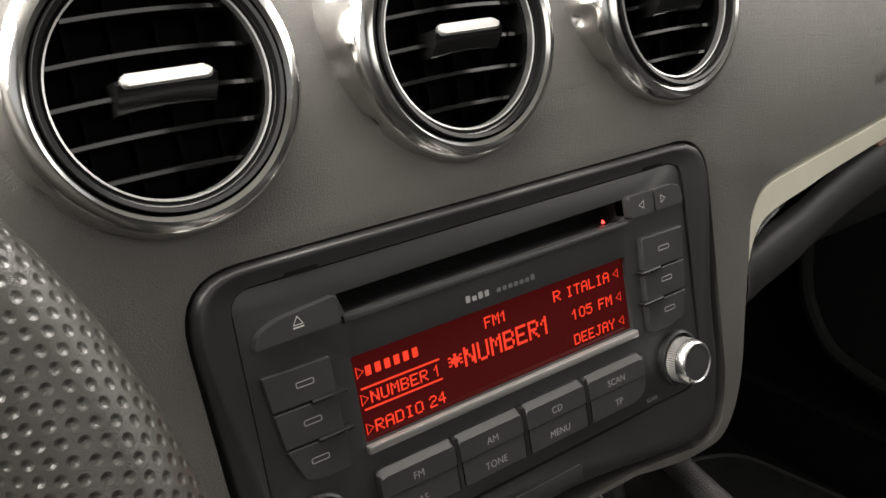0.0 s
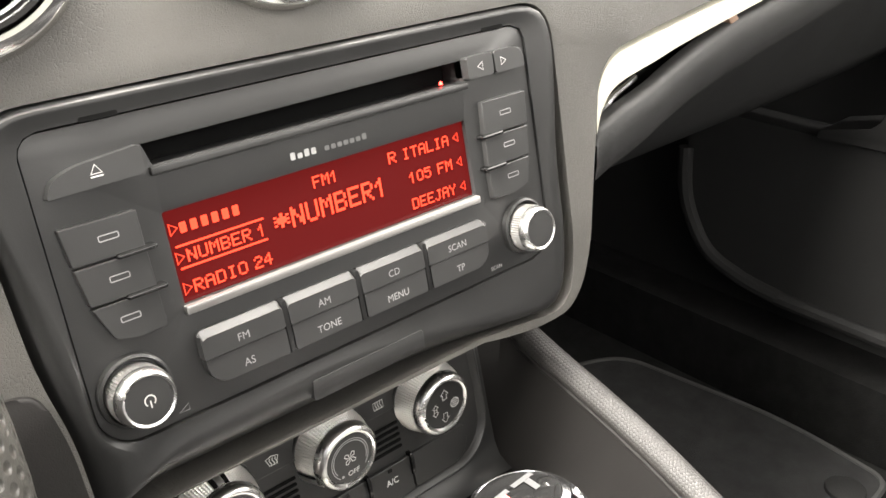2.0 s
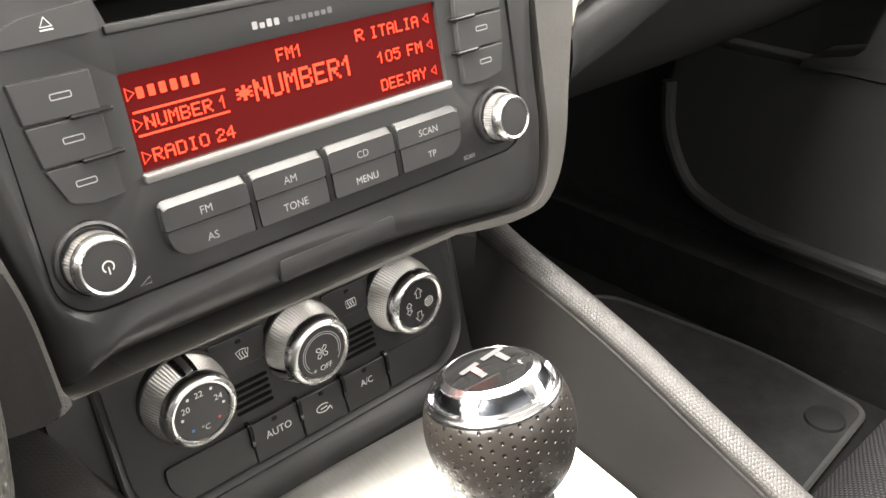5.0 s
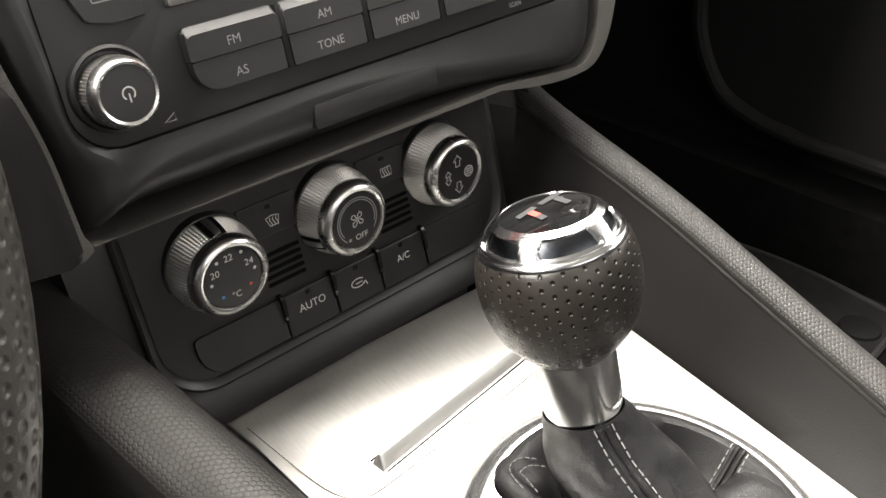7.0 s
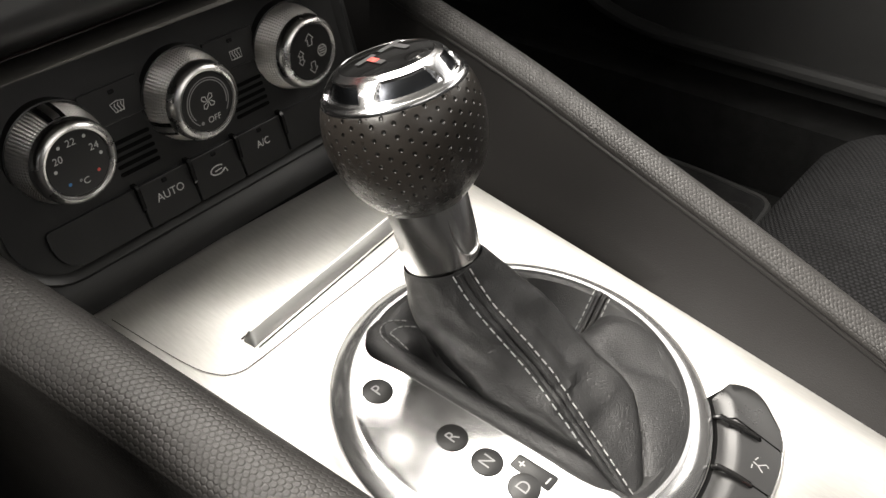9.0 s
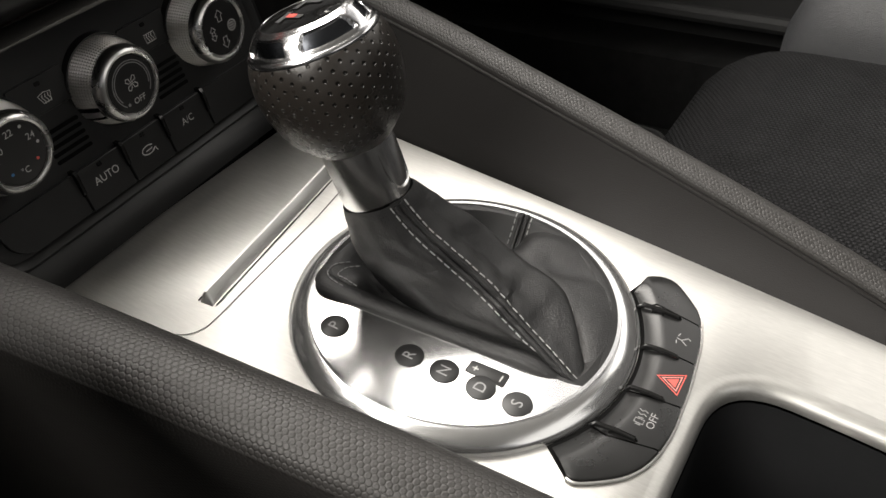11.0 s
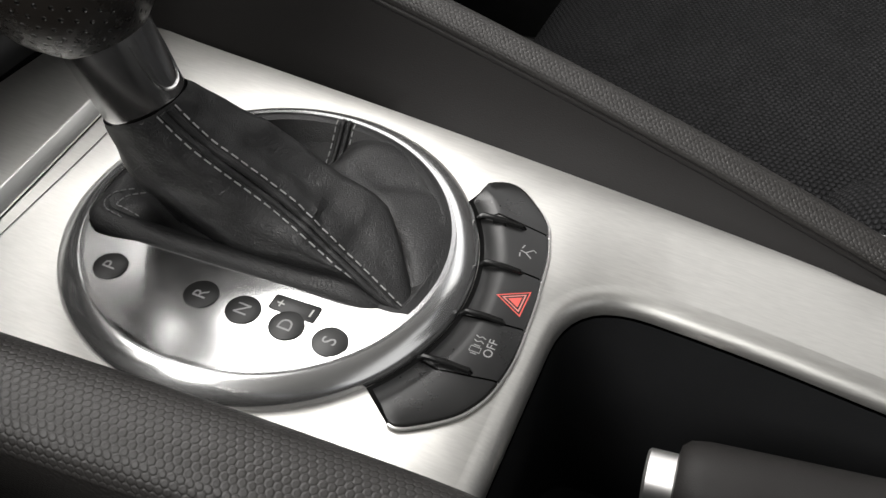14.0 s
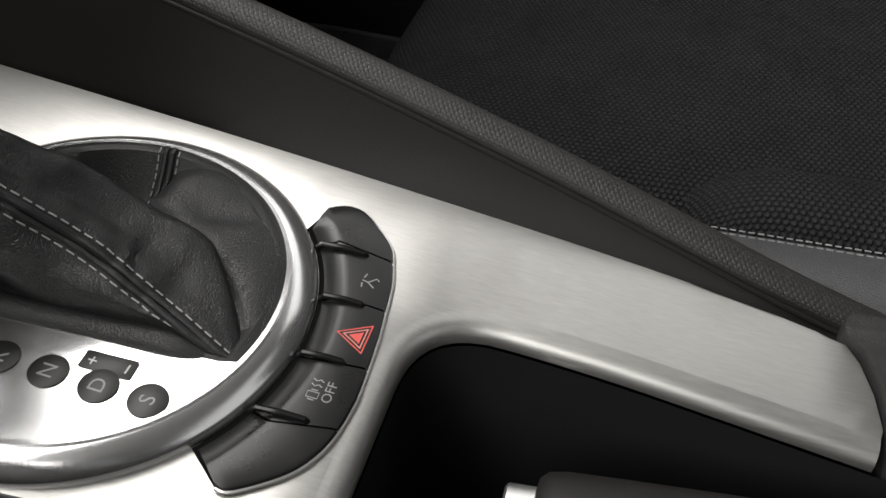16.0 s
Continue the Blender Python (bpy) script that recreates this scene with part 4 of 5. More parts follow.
for x in (-0.0268, 0.0256):
    part("key_lamp", slab(CLIMATE, rrect(x - 0.0012, 0.0092, x + 0.0012, 0.0107, 0.0005, 3), 0.0008, 0.0014), gloss_black, climate)
cx, cy = -0.0262, 0.0040
heat = [[(cx + dx + 0.0004 * math.sin(k * 1.6), cy - 0.0016 + 0.0008 * k) for k in range(5)] for dx in (-0.001, 0.0003, 0.0016)]
part("windscreen_mark", strokes(CLIMATE, [[(cx - 0.0016, cy - 0.0013), (cx - 0.0028, cy + 0.0018), (cx, cy + 0.0024), (cx + 0.0028, cy + 0.0018), (cx + 0.0016, cy - 0.0013), (cx - 0.0016, cy - 0.0013)]] + heat, 0.00034, 0.00126), print_white, d1)
cx = 0.0266
heat = [[(cx + dx + 0.0004 * math.sin(k * 1.6), cy - 0.0016 + 0.0008 * k) for k in range(5)] for dx in (-0.0012, 0.0, 0.0012)]
part("rear_window_mark", strokes(CLIMATE, [[(cx - 0.0025, cy - 0.0014), (cx - 0.0025, cy + 0.0019), (cx + 0.0025, cy + 0.0019), (cx + 0.0025, cy - 0.0014), (cx - 0.0025, cy - 0.0014)]] + heat, 0.00034, 0.00126), print_white, d2)
for x0 in (-0.0345, 0.0185):
    for k in range(5):
        y = -0.0075 - 0.0028 * k
        part("grille_slot", slab(CLIMATE, rrect(x0, y - 0.0007, x0 + 0.0165, y + 0.0007, 0.0006, 3), -0.0005, 0.0004), matt_black, climate)


def barrel(z):
    """The radius of a climate knob at a height over the panel."""
    return 0.0172 - 18.7 * (z + 0.0012) ** 2


def climate_knob(x, label):
    m = CLIMATE @ pose(x, -0.0040, 0.0142, 11) @ pose(0, 0, -0.0142)
    part("knob_seat", lathe(m, [(0.0180, -0.004), (0.0179, 0.0004), (0.0174, 0.0006), (0.0170, -0.004)], 48), panel_plastic, climate)
    cut = (0.00062, 0.00022, 0.0, 0.00022)
    rows = [[m @ V(0.0166 * math.cos(2 * math.pi * q / 336), 0.0166 * math.sin(2 * math.pi * q / 336), -0.003) for q in range(336)]]
    for j in range(41):
        z = -0.0012 + 0.000285 * j
        rows.append([m @ V((barrel(z) - max(cut[j % 4], cut[q % 4])) * math.cos(2 * math.pi * q / 336), (barrel(z) - max(cut[j % 4], cut[q % 4])) * math.sin(2 * math.pi * q / 336), z) for q in range(336)])
    k = part("knob", loft(rows, uv=False), knurl_chrome, climate, label, 8)
    part("knob_rim", lathe(m, [(0.0146, 0.0098), (0.0147, 0.0108), (0.0146, 0.0124), (0.0141, 0.0138), (0.0133, 0.0147), (0.0123, 0.0151), (0.0115, 0.0148), (0.0110, 0.0138)], 64), rim_chrome, k, "polished chrome rim")
    part("knob_face", lathe(m, [(0.0112, 0.0136), (0.0109, 0.0142), (0.0, 0.0144)], 48), panel_plastic, k)
    return k, m


ZK = 0.01465


def pointer(k, m, ang):
    """A smooth black patch in the knurl with a bright ridge on it."""
    def on_barrel(turn, z, lift):
        r = barrel(z) + lift
        return m @ V(r * math.cos(radians(ang + turn)), r * math.sin(radians(ang + turn)), z)

    rows = [[on_barrel(a, z, 0.00008) for a in range(-12, 13, 2)] for z in (-0.001, 0.001, 0.003, 0.005, 0.007, 0.009, 0.0102)]
    pad = part("pointer_pad", loft(rows, closed=False), gloss_black, k, "smooth black patch round the pointer")
    rows = [[on_barrel(a, z, h * f) for a, f in ((-5.0, 0), (-4.4, 0.8), (-3.6, 1), (0, 1.1), (3.6, 1), (4.4, 0.8), (5.0, 0))] for z, h in ((0.0012, 0.0), (0.0016, 0.0005), (0.005, 0.0007), (0.0095, 0.0008), (0.0102, 0.0004))]
    part("pointer", loft(rows, closed=False, cap=False), satin_chrome, pad, "grey metal pointer ridge")


k, m = climate_knob(-0.0527, "knurled chrome temperature knob with black dial")
for body, ang in (("20", 157), ("22", 95), ("24", 20)):
    printed(k, body, at(m, 0.0070 * math.cos(radians(ang)), 0.0066 * math.sin(radians(ang)) + 0.0012, ZK), 0.0024, print_white)
printed(k, "\u00b0C", at(m, 0.0000, -0.0066, ZK), 0.0023, print_white)
for ang, mt in ((184, print_white), (127, print_white), (58, print_white), (-5, print_white), (-46, print_red), (232, print_blue)):
    part("dial_dot", patch(m, circle(0.0083 * math.cos(radians(ang)), 0.0083 * math.sin(radians(ang)) + 0.0011, 0.00062, 14), ZK), mt, k)
pointer(k, m, 90)
k, m = climate_knob(0.0, "knurled chrome fan knob with black dial")
part("dial_arc", strokes(m, [arc(0, 0, 0.0090, -38, 232, 30), arc(0, 0, 0.0081, -20, 215, 30)], 0.0004, ZK), print_grey, k)
fan = []
for q in range(4):
    a = radians(90 * q + 30)
    c, s = math.cos(a), math.sin(a)
    fan.append([(c * px - s * py, s * px + c * py + 0.0004) for px, py in ((0.0002, 0.0002), (0.0022, -0.0002), (0.0030, 0.0008), (0.0024, 0.0017), (0.0010, 0.0012), (0.0002, 0.0002))])
part("fan_mark", strokes(m, fan, 0.00042, ZK), print_white, k)
printed(k, "OFF", at(m, 0.0012, -0.0068, ZK), 0.0023, print_white)
part("dial_lamp", patch(m, circle(-0.0042, -0.0068, 0.0007, 14), ZK), print_grey, k)
pointer(k, m, 205)
k, m = climate_knob(0.0517, "knurled chrome air direction knob with black dial")


def arrow(cx, cy, ang, s=1.0):
    c, q = math.cos(radians(ang)), math.sin(radians(ang))
    ps = [(-0.0011, -0.0024), (-0.0011, 0.0), (-0.0021, 0.0), (0, 0.0024), (0.0021, 0.0), (0.0011, 0.0), (0.0011, -0.0024), (-0.0011, -0.0024)]
    return [(cx + s * (c * x - q * y), cy + s * (q * x + c * y)) for x, y in ps]


lines = [arrow(-0.0003, 0.0055, 0), arrow(-0.0057, 0.0008, 0, 0.75), arrow(-0.0057, -0.0016, 180, 0.75), arrow(-0.0002, -0.0062, 180)]
lines += [arc(0.0054, -0.0008, 0.0022, 0, 360, 20)] + [[(0.0039, y), (0.0069, y)] for y in (-0.0018, -0.0008, 0.0002)]
part("air_marks", strokes(m, lines, 0.00036, ZK), print_white, k)
# ---- centre console ----
console = thing("centre_console", "dark centre console with brushed metal top and padded rails", "centre console", (0, -0.15, 0.0))
PCX, PCY = 0.0055, -0.1355
right = [(0.0875, -0.010), (0.0866, -0.035), (0.0848, -0.055), (0.0822, -0.0977), (0.0795, -0.1420), (0.0751, -0.2016), (0.0697, -0.2650), (0.0644, -0.3102), (0.0582, -0.3426)]
left = [(-0.0690, -0.0020), (-0.0664, -0.0202), (-0.0649, -0.0474), (-0.0620, -0.10), (-0.0590, -0.15), (-0.0570, -0.20), (-0.0550, -0.26), (-0.0540, -0.36)]
back = [(0.0500, -0.3475), (0.0240, -0.3500), (-0.0540, -0.36)]
POCKET = rounded([(-0.0640, -0.2255), (0.0275, -0.2255), (0.0270, -0.2750), (0.0205, -0.3520), (0.0150, -0.4200), (-0.0600, -0.420)][::-1], [0.01, 0.01, 0.02, 0.02, 0.030, 0.004], 9)
notch = [tuple(p) for p in inset(POCKET, -0.0055) if p.y > -0.352 and p.x > -0.0565]
outer = [tuple(p) for p in smooth_line(right, 3)] + [(0.0525, -0.3462), (0.0422, -0.3497), (0.0310, -0.3515)] + notch + [(-0.0568, -0.2200)] + [tuple(p) for p in smooth_line([q for q in left if q[1] > -0.21][::-1], 3)]
RINGHOLE = circle(PCX, PCY, 0.0610, 72)
part("top_plate", sheet(PLATE, outer, [RINGHOLE], 0.0, 0.010, 0.0008, 2), plate_alloy, console, "brushed aluminium top plate")
rows = [[PLATE @ V(*p, 0.0002) for p in inset(POCKET, -0.0070)]]
for k in range(8):
    a = radians(90 * k / 7)
    rows.append([PLATE @ V(*p, -0.0055 + 0.0055 * math.cos(a)) for p in inset(POCKET, -0.0055 * (1 - math.sin(a)))])
keep = [i for i, p in enumerate(POCKET) if p[1] > -0.3515]
rows = [[row[i] for i in keep] for row in rows]
part("pocket_lip", loft(rows, closed=False), plate_alloy, console, "rolled brushed edge of the storage well")
part("storage_well", loft([[PLATE @ V(*p, -0.0064) for p in inset(POCKET, 0.0003)], [PLATE @ V(*p, -0.06) for p in inset(POCKET, 0.002)], [PLATE @ V(*p, -0.10) for p in inset(POCKET, 0.004)], [PLATE @ V(*p, -0.105) for p in inset(POCKET, 0.012)]]), well_black, console, "deep black storage well")
part("rear_trim", slab(PLATE, rounded([(0.0680, -0.3420), (0.0605, -0.3410), (0.0540, -0.3475), (0.0422, -0.3512), (0.0215, -0.3535), (0.0160, -0.44), (0.080, -0.44)][::-1], 0.002), -0.03, 0.0030, 0.0012), dark_skin, console, "dark trim behind the metal plate")
part("well_floor", slab(PLATE, inset(POCKET, 0.004), -0.108, -0.104), matt_black, console)
# sliding lid at the front of the plate
LIDLINE = [(0.0740, -0.0120), (0.0722, -0.0350), (0.0705, -0.0470), (0.0672, -0.0535), (0.0610, -0.0560), (0.050, -0.0566), (0.020, -0.0595), (-0.020, -0.0612), (-0.0440, -0.0622), (-0.0510, -0.0612), (-0.0560, -0.0570), (-0.0600, -0.045), (-0.0640, -0.012)]
part("lid_gap", strokes(PLATE, [smooth_line(LIDLINE, 6)], 0.00034, 0.0003), print_dark, console)
gr = [(-0.0400, -0.0545), (0.052, -0.0462)]
d = (Vector(gr[1]) - Vector(gr[0])).normalized()
q = Vector((-d.y, d.x))
bar = []
for t, h, w in ((0, 0.0002, 0.0026), (0.0012, 0.0030, 0.0024), (0.0020, 0.0041, 0.0023), (0.004, 0.0044, 0.0022), (0.05, 0.0044, 0.0022), (0.088, 0.0044, 0.0022), (0.092, 0.0006, 0.0022)):
    c = Vector(gr[0]) + d * t
    bar.append([PLATE @ V(*(c + q * a * w), h * b) for a, b in ((-1.1, 0), (-1.0, 0.10), (0.30, 0.96), (0.42, 1.0), (0.78, 1.0), (0.92, 0.9), (1.0, 0))])
# flat dark strokes beside the grip, the near one drawn as its shadow
part("grip_dark_lines", strokes(PLATE, [[tuple(Vector(gr[0]) + d * t + q * 0.0036) for t in (0.0, 0.03, 0.06, 0.095)], [tuple(Vector(gr[0]) + d * t - q * 0.0036) for t in (0.001, 0.03, 0.06, 0.095)]], 0.0006, 0.0003), matt_black, console)
part("lid_grip", loft(bar, cap=True), grip_alloy, console, "raised metal grip of the lid")
# sloping side panels and padded rails
SEAM = [(0.115, 0.1058), (0.06, 0.1052), (0.03, 0.1040), (0.0, 0.1010), (-0.03, 0.0982), (-0.06, 0.0955), (-0.09, 0.0920), (-0.12, 0.0880), (-0.16, 0.0820), (-0.20, 0.0745), (-0.235, 0.0680), (-0.27, 0.0640), (-0.30, 0.0630)]
C16, S16 = math.cos(radians(16)), math.sin(radians(16))


def on_seam(b, x, h=0.0):
    return V(x, -0.0993 + b * C16, 0.354 + b * S16 + h)


seam_r = smooth_line([V(0.0850, 0.0287, 0.3932), V(0.0985, 0.0205, 0.3905)] + [on_seam(b, x) for b, x in SEAM], 6)
edge_r = smooth_line([PLATE @ V(x, y, -0.002) for x, y in [(0.0850, 0.030), (0.0878, 0.016)] + right], 8)


def resample(line, n):
    ds = [0.0]
    for a, c in zip(line[:-1], line[1:]):
        ds.append(ds[-1] + (c - a).length)
    out, j = [], 0
    for i in range(n):
        s = ds[-1] * i / (n - 1)
        while j < len(ds) - 2 and ds[j + 1] < s:
            j += 1
        f = (s - ds[j]) / max(ds[j + 1] - ds[j], 1e-9)
        out.append(line[j].lerp(line[j + 1], f))
    return out


NS = 40
sr, er = resample(seam_r, NS), resample(edge_r, NS)
part("side_panel", loft([[e + V(0, 0, -0.006) for e in er], er, [e.lerp(s, 0.3) + V(0.0012, 0, 0.0) for e, s in zip(er, sr)], [e.lerp(s, 0.7) + V(0.0008, 0, 0.0) for e, s in zip(er, sr)], [s + V(-0.0008, 0, -0.0004) for s in sr], [s + V(0.002, 0, -0.003) for s in sr]], closed=False), side_plastic, console, "smooth dark side panel of the console")


def roll_rows(line, side, wide0, high0, taper):
    rows = []
    for i, p in enumerate(line):
        f = 1 - taper * (i / (len(line) - 1)) ** 1.5
        wide, high = wide0 * f, high0 * f
        row = [p + V(side * 0.0012, 0, -0.004)]
        for k in range(15):
            a = radians(200 - 190 * k / 14)
            row.append(p + V(side * (wide + wide * math.cos(a)), 0, 0.001 + high * math.sin(a)))
        rows.append(row)
    return rows


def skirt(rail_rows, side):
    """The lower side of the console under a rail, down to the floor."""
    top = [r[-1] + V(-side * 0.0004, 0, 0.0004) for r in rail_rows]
    # leans in towards the floor so that the face takes less light
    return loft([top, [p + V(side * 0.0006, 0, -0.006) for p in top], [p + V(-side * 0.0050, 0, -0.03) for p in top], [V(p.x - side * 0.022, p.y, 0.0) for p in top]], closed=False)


rail_r = resample(smooth_line([V(0.109, 0.06, 0.404)] + [on_seam(b, x) for b, x in SEAM], 6), NS)
part("shoulder", loft([[p + V(-0.0005, 0, -0.003) for p in sr[:4]], [p + V(0.003, 0.004, 0.004) for p in sr[:4]], [p + V(0.006, 0.03, 0.03) for p in sr[:4]], [p + V(0.012, 0.06, 0.09) for p in sr[:4]]], closed=False), side_plastic, console, "dark shoulder under the dashboard")
rail_rows = roll_rows(rail_r, 1, 0.0076, 0.0060, 0.20)
# carpet's darker tone stands for the shade below the rail
part("side_skirt", skirt(rail_rows, 1), carpet, console, "lower side of the console, kept dark as if shaded")
part("rail_bead", tube([p + V(-0.0004, 0, -0.0006) for p in rail_r], 0.0010, 8), side_plastic, console, "thin bead under the padded rail")
part("rail", loft(rail_rows, closed=False), rail_fine, console, "padded rail with fine honeycomb grain")
LEFT = [(-0.1050, 0.0620, 0.3905), (-0.0962, 0.0112, 0.3790), (-0.0891, -0.0300, 0.3685), (-0.0825, -0.0700, 0.3586), (-0.0760, -0.1100, 0.3487), (-0.0699, -0.1500, 0.3387), (-0.0640, -0.1900, 0.3282), (-0.0592, -0.2300, 0.3171), (-0.0610, -0.2500, 0.3115), (-0.0660, -0.3250, 0.2900)]
seam_l = [V(*p) for p in LEFT]
seam_l = resample(smooth_line(seam_l, 6), NS)
rail_rows = roll_rows(seam_l, -1, 0.0132, 0.0100, 0.0)
part("side_skirt", skirt(rail_rows, -1), rail_skin, console, "lower side of the console, kept dark as if shaded")
part("rail", loft(rail_rows, closed=False), rail_skin, console, "padded rail with fine honeycomb grain")
el = resample([PLATE @ V(x, y, -0.002) for x, y in smooth_line([(-0.072, 0.016)] + left, 6)], NS)
part("side_panel", loft([[e + V(0, 0, -0.006) for e in el], el, [s + V(0.0006, 0, -0.0004) for s in seam_l], [s + V(-0.002, 0, -0.003) for s in seam_l]], closed=False), side_plastic, console, "smooth dark side panel of the console")

# ---- gear selector ----
gear = thing("gear_selector", "automatic gear lever with leather knob and boot", "gear lever", tuple(PLATE @ V(PCX, PCY, 0)))
m = PLATE @ pose(PCX, PCY, 0)
part("outer_ring", lathe(m, [(0.0628, -0.002), (0.0628, 0.0010), (0.0624, 0.0022)] + [(0.0624 - 0.0058 * t / 8, 0.0024 + 0.0036 * math.sin(radians(70 * t / 8)) / math.sin(radians(70))) for t in range(1, 9)] + [(0.0560, 0.0061), (0.0556, 0.0054)], 128), ring_alloy, gear, "polished metal ring round the lever")
part("ring_groove", lathe(m, [(0.0557, 0.0052), (0.0553, 0.0066), (0.0541, 0.0066), (0.0538, 0.0056)], 128), chrome, gear, "fine chrome inner ring")
# crescent plate with the gear letters
CH0, CH1 = Vector((-0.0165, -0.0895)), Vector((-0.0100, -0.1815))
R_IN = 0.0540


def polar(a, r):
    return Vector((PCX + r * math.cos(a), PCY + r * math.sin(a)))


def meet(p, d, r):
    o = p - Vector((PCX, PCY))
    b, c = o.dot(d), o.dot(o) - r * r
    return p + d * (-b - math.sqrt(b * b - c)), p + d * (-b + math.sqrt(b * b - c))


far, near = meet(CH0, (CH0 - CH1).normalized(), R_IN)[1], meet(CH0, (CH0 - CH1).normalized(), R_IN)[0]
a0 = math.atan2(far.y - PCY, far.x - PCX)
a1 = math.atan2(near.y - PCY, near.x - PCX)
if a1 < a0:
    a1 += 2 * math.pi
cres = [tuple(polar(a0 + (a1 - a0) * i / 40, R_IN)) for i in range(41)]
chord = [tuple(p) for p in smooth_line([near, CH1, CH1.lerp(CH0, 0.3) + Vector((-0.001, 0)), CH1.lerp(CH0, 0.7) + Vector((-0.0012, 0)), CH0 + Vector((-0.0035, -0.006)), CH0 + Vector((-0.003, 0.0)), far], 6)]
part("gate_plate", slab(PLATE, cres + chord[1:-1], 0.001, 0.0064, 0.0008, 2), shift_alloy, gear, "satin metal plate with gear letters")
for body, x, y in (("P", -0.0295, -0.1036), ("R", -0.0276, -0.1325), ("N", -0.0274, -0.1458), ("D", -0.0273, -0.1593), ("S", -0.0272, -0.1725)):
    b = part("letter_disc", slab(PLATE, circle(x, y, 0.0050, 32), 0.006, 0.0068, 0.0002), panel_plastic, gear, "black disc with a gear letter")
    printed(b, body, at(PLATE, x, y, 0.00686), 0.0040, print_grey)
b = part("letter_disc", slab(PLATE, rounded([(-0.0238, -0.1512), (-0.0236, -0.1655), (-0.0176, -0.1653), (-0.0183, -0.1512)], 0.0009, 3), 0.006, 0.0067, 0.0002), panel_plastic, gear, "black tab with plus and minus signs")
printed(b, "+", at(PLATE, -0.0211, -0.1543, 0.00676), 0.0034, print_white)
part("minus", strokes(PLATE, [[(-0.0221, -0.1634), (-0.0194, -0.1634)]], 0.0005, 0.00676), print_white, b)

# lever: collar, leather ball, metal cap
B0 = V(-0.0013, -0.1087, 0.3622)
AX = V(-0.040, 0.245, 0.965).normalized()
side = (V(1, 0, 0) - AX * AX.x).normalized()
LEVER = Matrix.Translation(B0) @ Matrix((side, AX.cross(side), AX)).transposed().to_4x4()
part("collar", lathe(LEVER, [(0.0108, -0.001), (0.0117, 0.0), (0.0120, 0.002), (0.0122, 0.010), (0.0125, 0.0215), (0.0120, 0.026)], 64), shift_alloy, gear, "satin metal collar under the knob")


def on_collar(ang, z, lift):
    r = 0.0120 + lift
    return LEVER @ V(r * math.cos(radians(ang)), r * math.sin(radians(ang)), z)


notch_edge = smooth_line([(-112, 0.0195), (-110, 0.0120), (-105, 0.0070), (-96, 0.0046), (-82, 0.0038), (-68, 0.0046), (-58, 0.0070), (-53, 0.0120), (-51, 0.0195)], 5)
part("collar_notch", tube([on_collar(p.x, p.y, 0.0000) for p in notch_edge], 0.00055, 8), shift_alloy, gear, "rounded edge of the recess in the collar")
prof = smooth_line([(0.0122, 0.0214), (0.0129, 0.0222), (0.0163, 0.0256), (0.0201, 0.0308), (0.0223, 0.0370), (0.0233, 0.0425), (0.0236, 0.0470), (0.0231, 0.0518), (0.0222, 0.0552), (0.0213, 0.0571), (0.0204, 0.0573)], 5)
rows = [[LEVER @ V(r * math.cos(2 * math.pi * k / 96), r * math.sin(2 * math.pi * k / 96), z) for k in range(96)] for r, z in prof]
part("knob_skin", loft(rows), knob_leather, gear, "perforated black leather knob")


def cap_point(k, u, r, z):
    """The metal cap with five sunk windows round its flank; u runs up the flank."""
    a = 360 * k / 240
    off = abs((a + 121 + 36) % 72 - 36)
    edge_ = 29.5 - 4.0 * u - 9 * max(u - 0.5, 0)
    inside = min(max((edge_ - off) / 2.0, 0), 1) * min(max((u - 0.14) / 0.07, 0), 1) * min(max((0.80 - u) / 0.08, 0), 1)
    inside = inside * inside * (3 - 2 * inside) * (0.0006 + 0.0012 * (0.80 - u))
    return LEVER @ V((r - inside) * math.cos(radians(a)), (r - inside) * math.sin(radians(a)), z - inside)


prof = [(0, 0.0206, 0.0556), (0, 0.0211, 0.0566), (0, 0.0213, 0.0574), (0, 0.0211, 0.0582), (0, 0.0206, 0.0587)]
prof += [(j / 20, 0.0203 - 0.0057 * (j / 20) ** 1.15, 0.0589 + 0.0062 * math.sin(1.3 * j / 20) / math.sin(1.3)) for j in range(21)]
prof += [(1, 0.0141, 0.0655), (1, 0.0137, 0.0656), (1, 0.0134, 0.0651)]
cap = part("knob_cap", loft([[cap_point(k, *p) for k in range(240)] for p in prof]), cap_chrome, gear, "bright metal cap with sunk windows", 60)
# patches in the windows, coloured like the dark they would reflect
for w in range(5):
    rows = []
    for u, half in ((0.24, 27.0), (0.30, 27.6), (0.48, 26.4), (0.62, 24.4), (0.72, 22.6)):
        r, z = 0.0203 - 0.0057 * u ** 1.15, 0.0589 + 0.0062 * math.sin(1.3 * u) / math.sin(1.3)
        deep = 0.0006 + 0.0012 * (0.80 - u) - 0.00012
        rows.append([LEVER @ V((r - deep) * math.cos(radians(-121 + 72 * w + half * c / 6)), (r - deep) * math.sin(radians(-121 + 72 * w + half * c / 6)), z - deep) for c in range(-6, 7)])
    part("cap_window", loft(rows, closed=False), reflection_grey, cap, "sunk panel of the cap, its dark reflection put into the colour", 60)
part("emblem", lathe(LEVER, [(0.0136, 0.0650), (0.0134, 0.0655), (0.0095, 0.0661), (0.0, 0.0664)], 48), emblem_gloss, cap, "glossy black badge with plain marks")
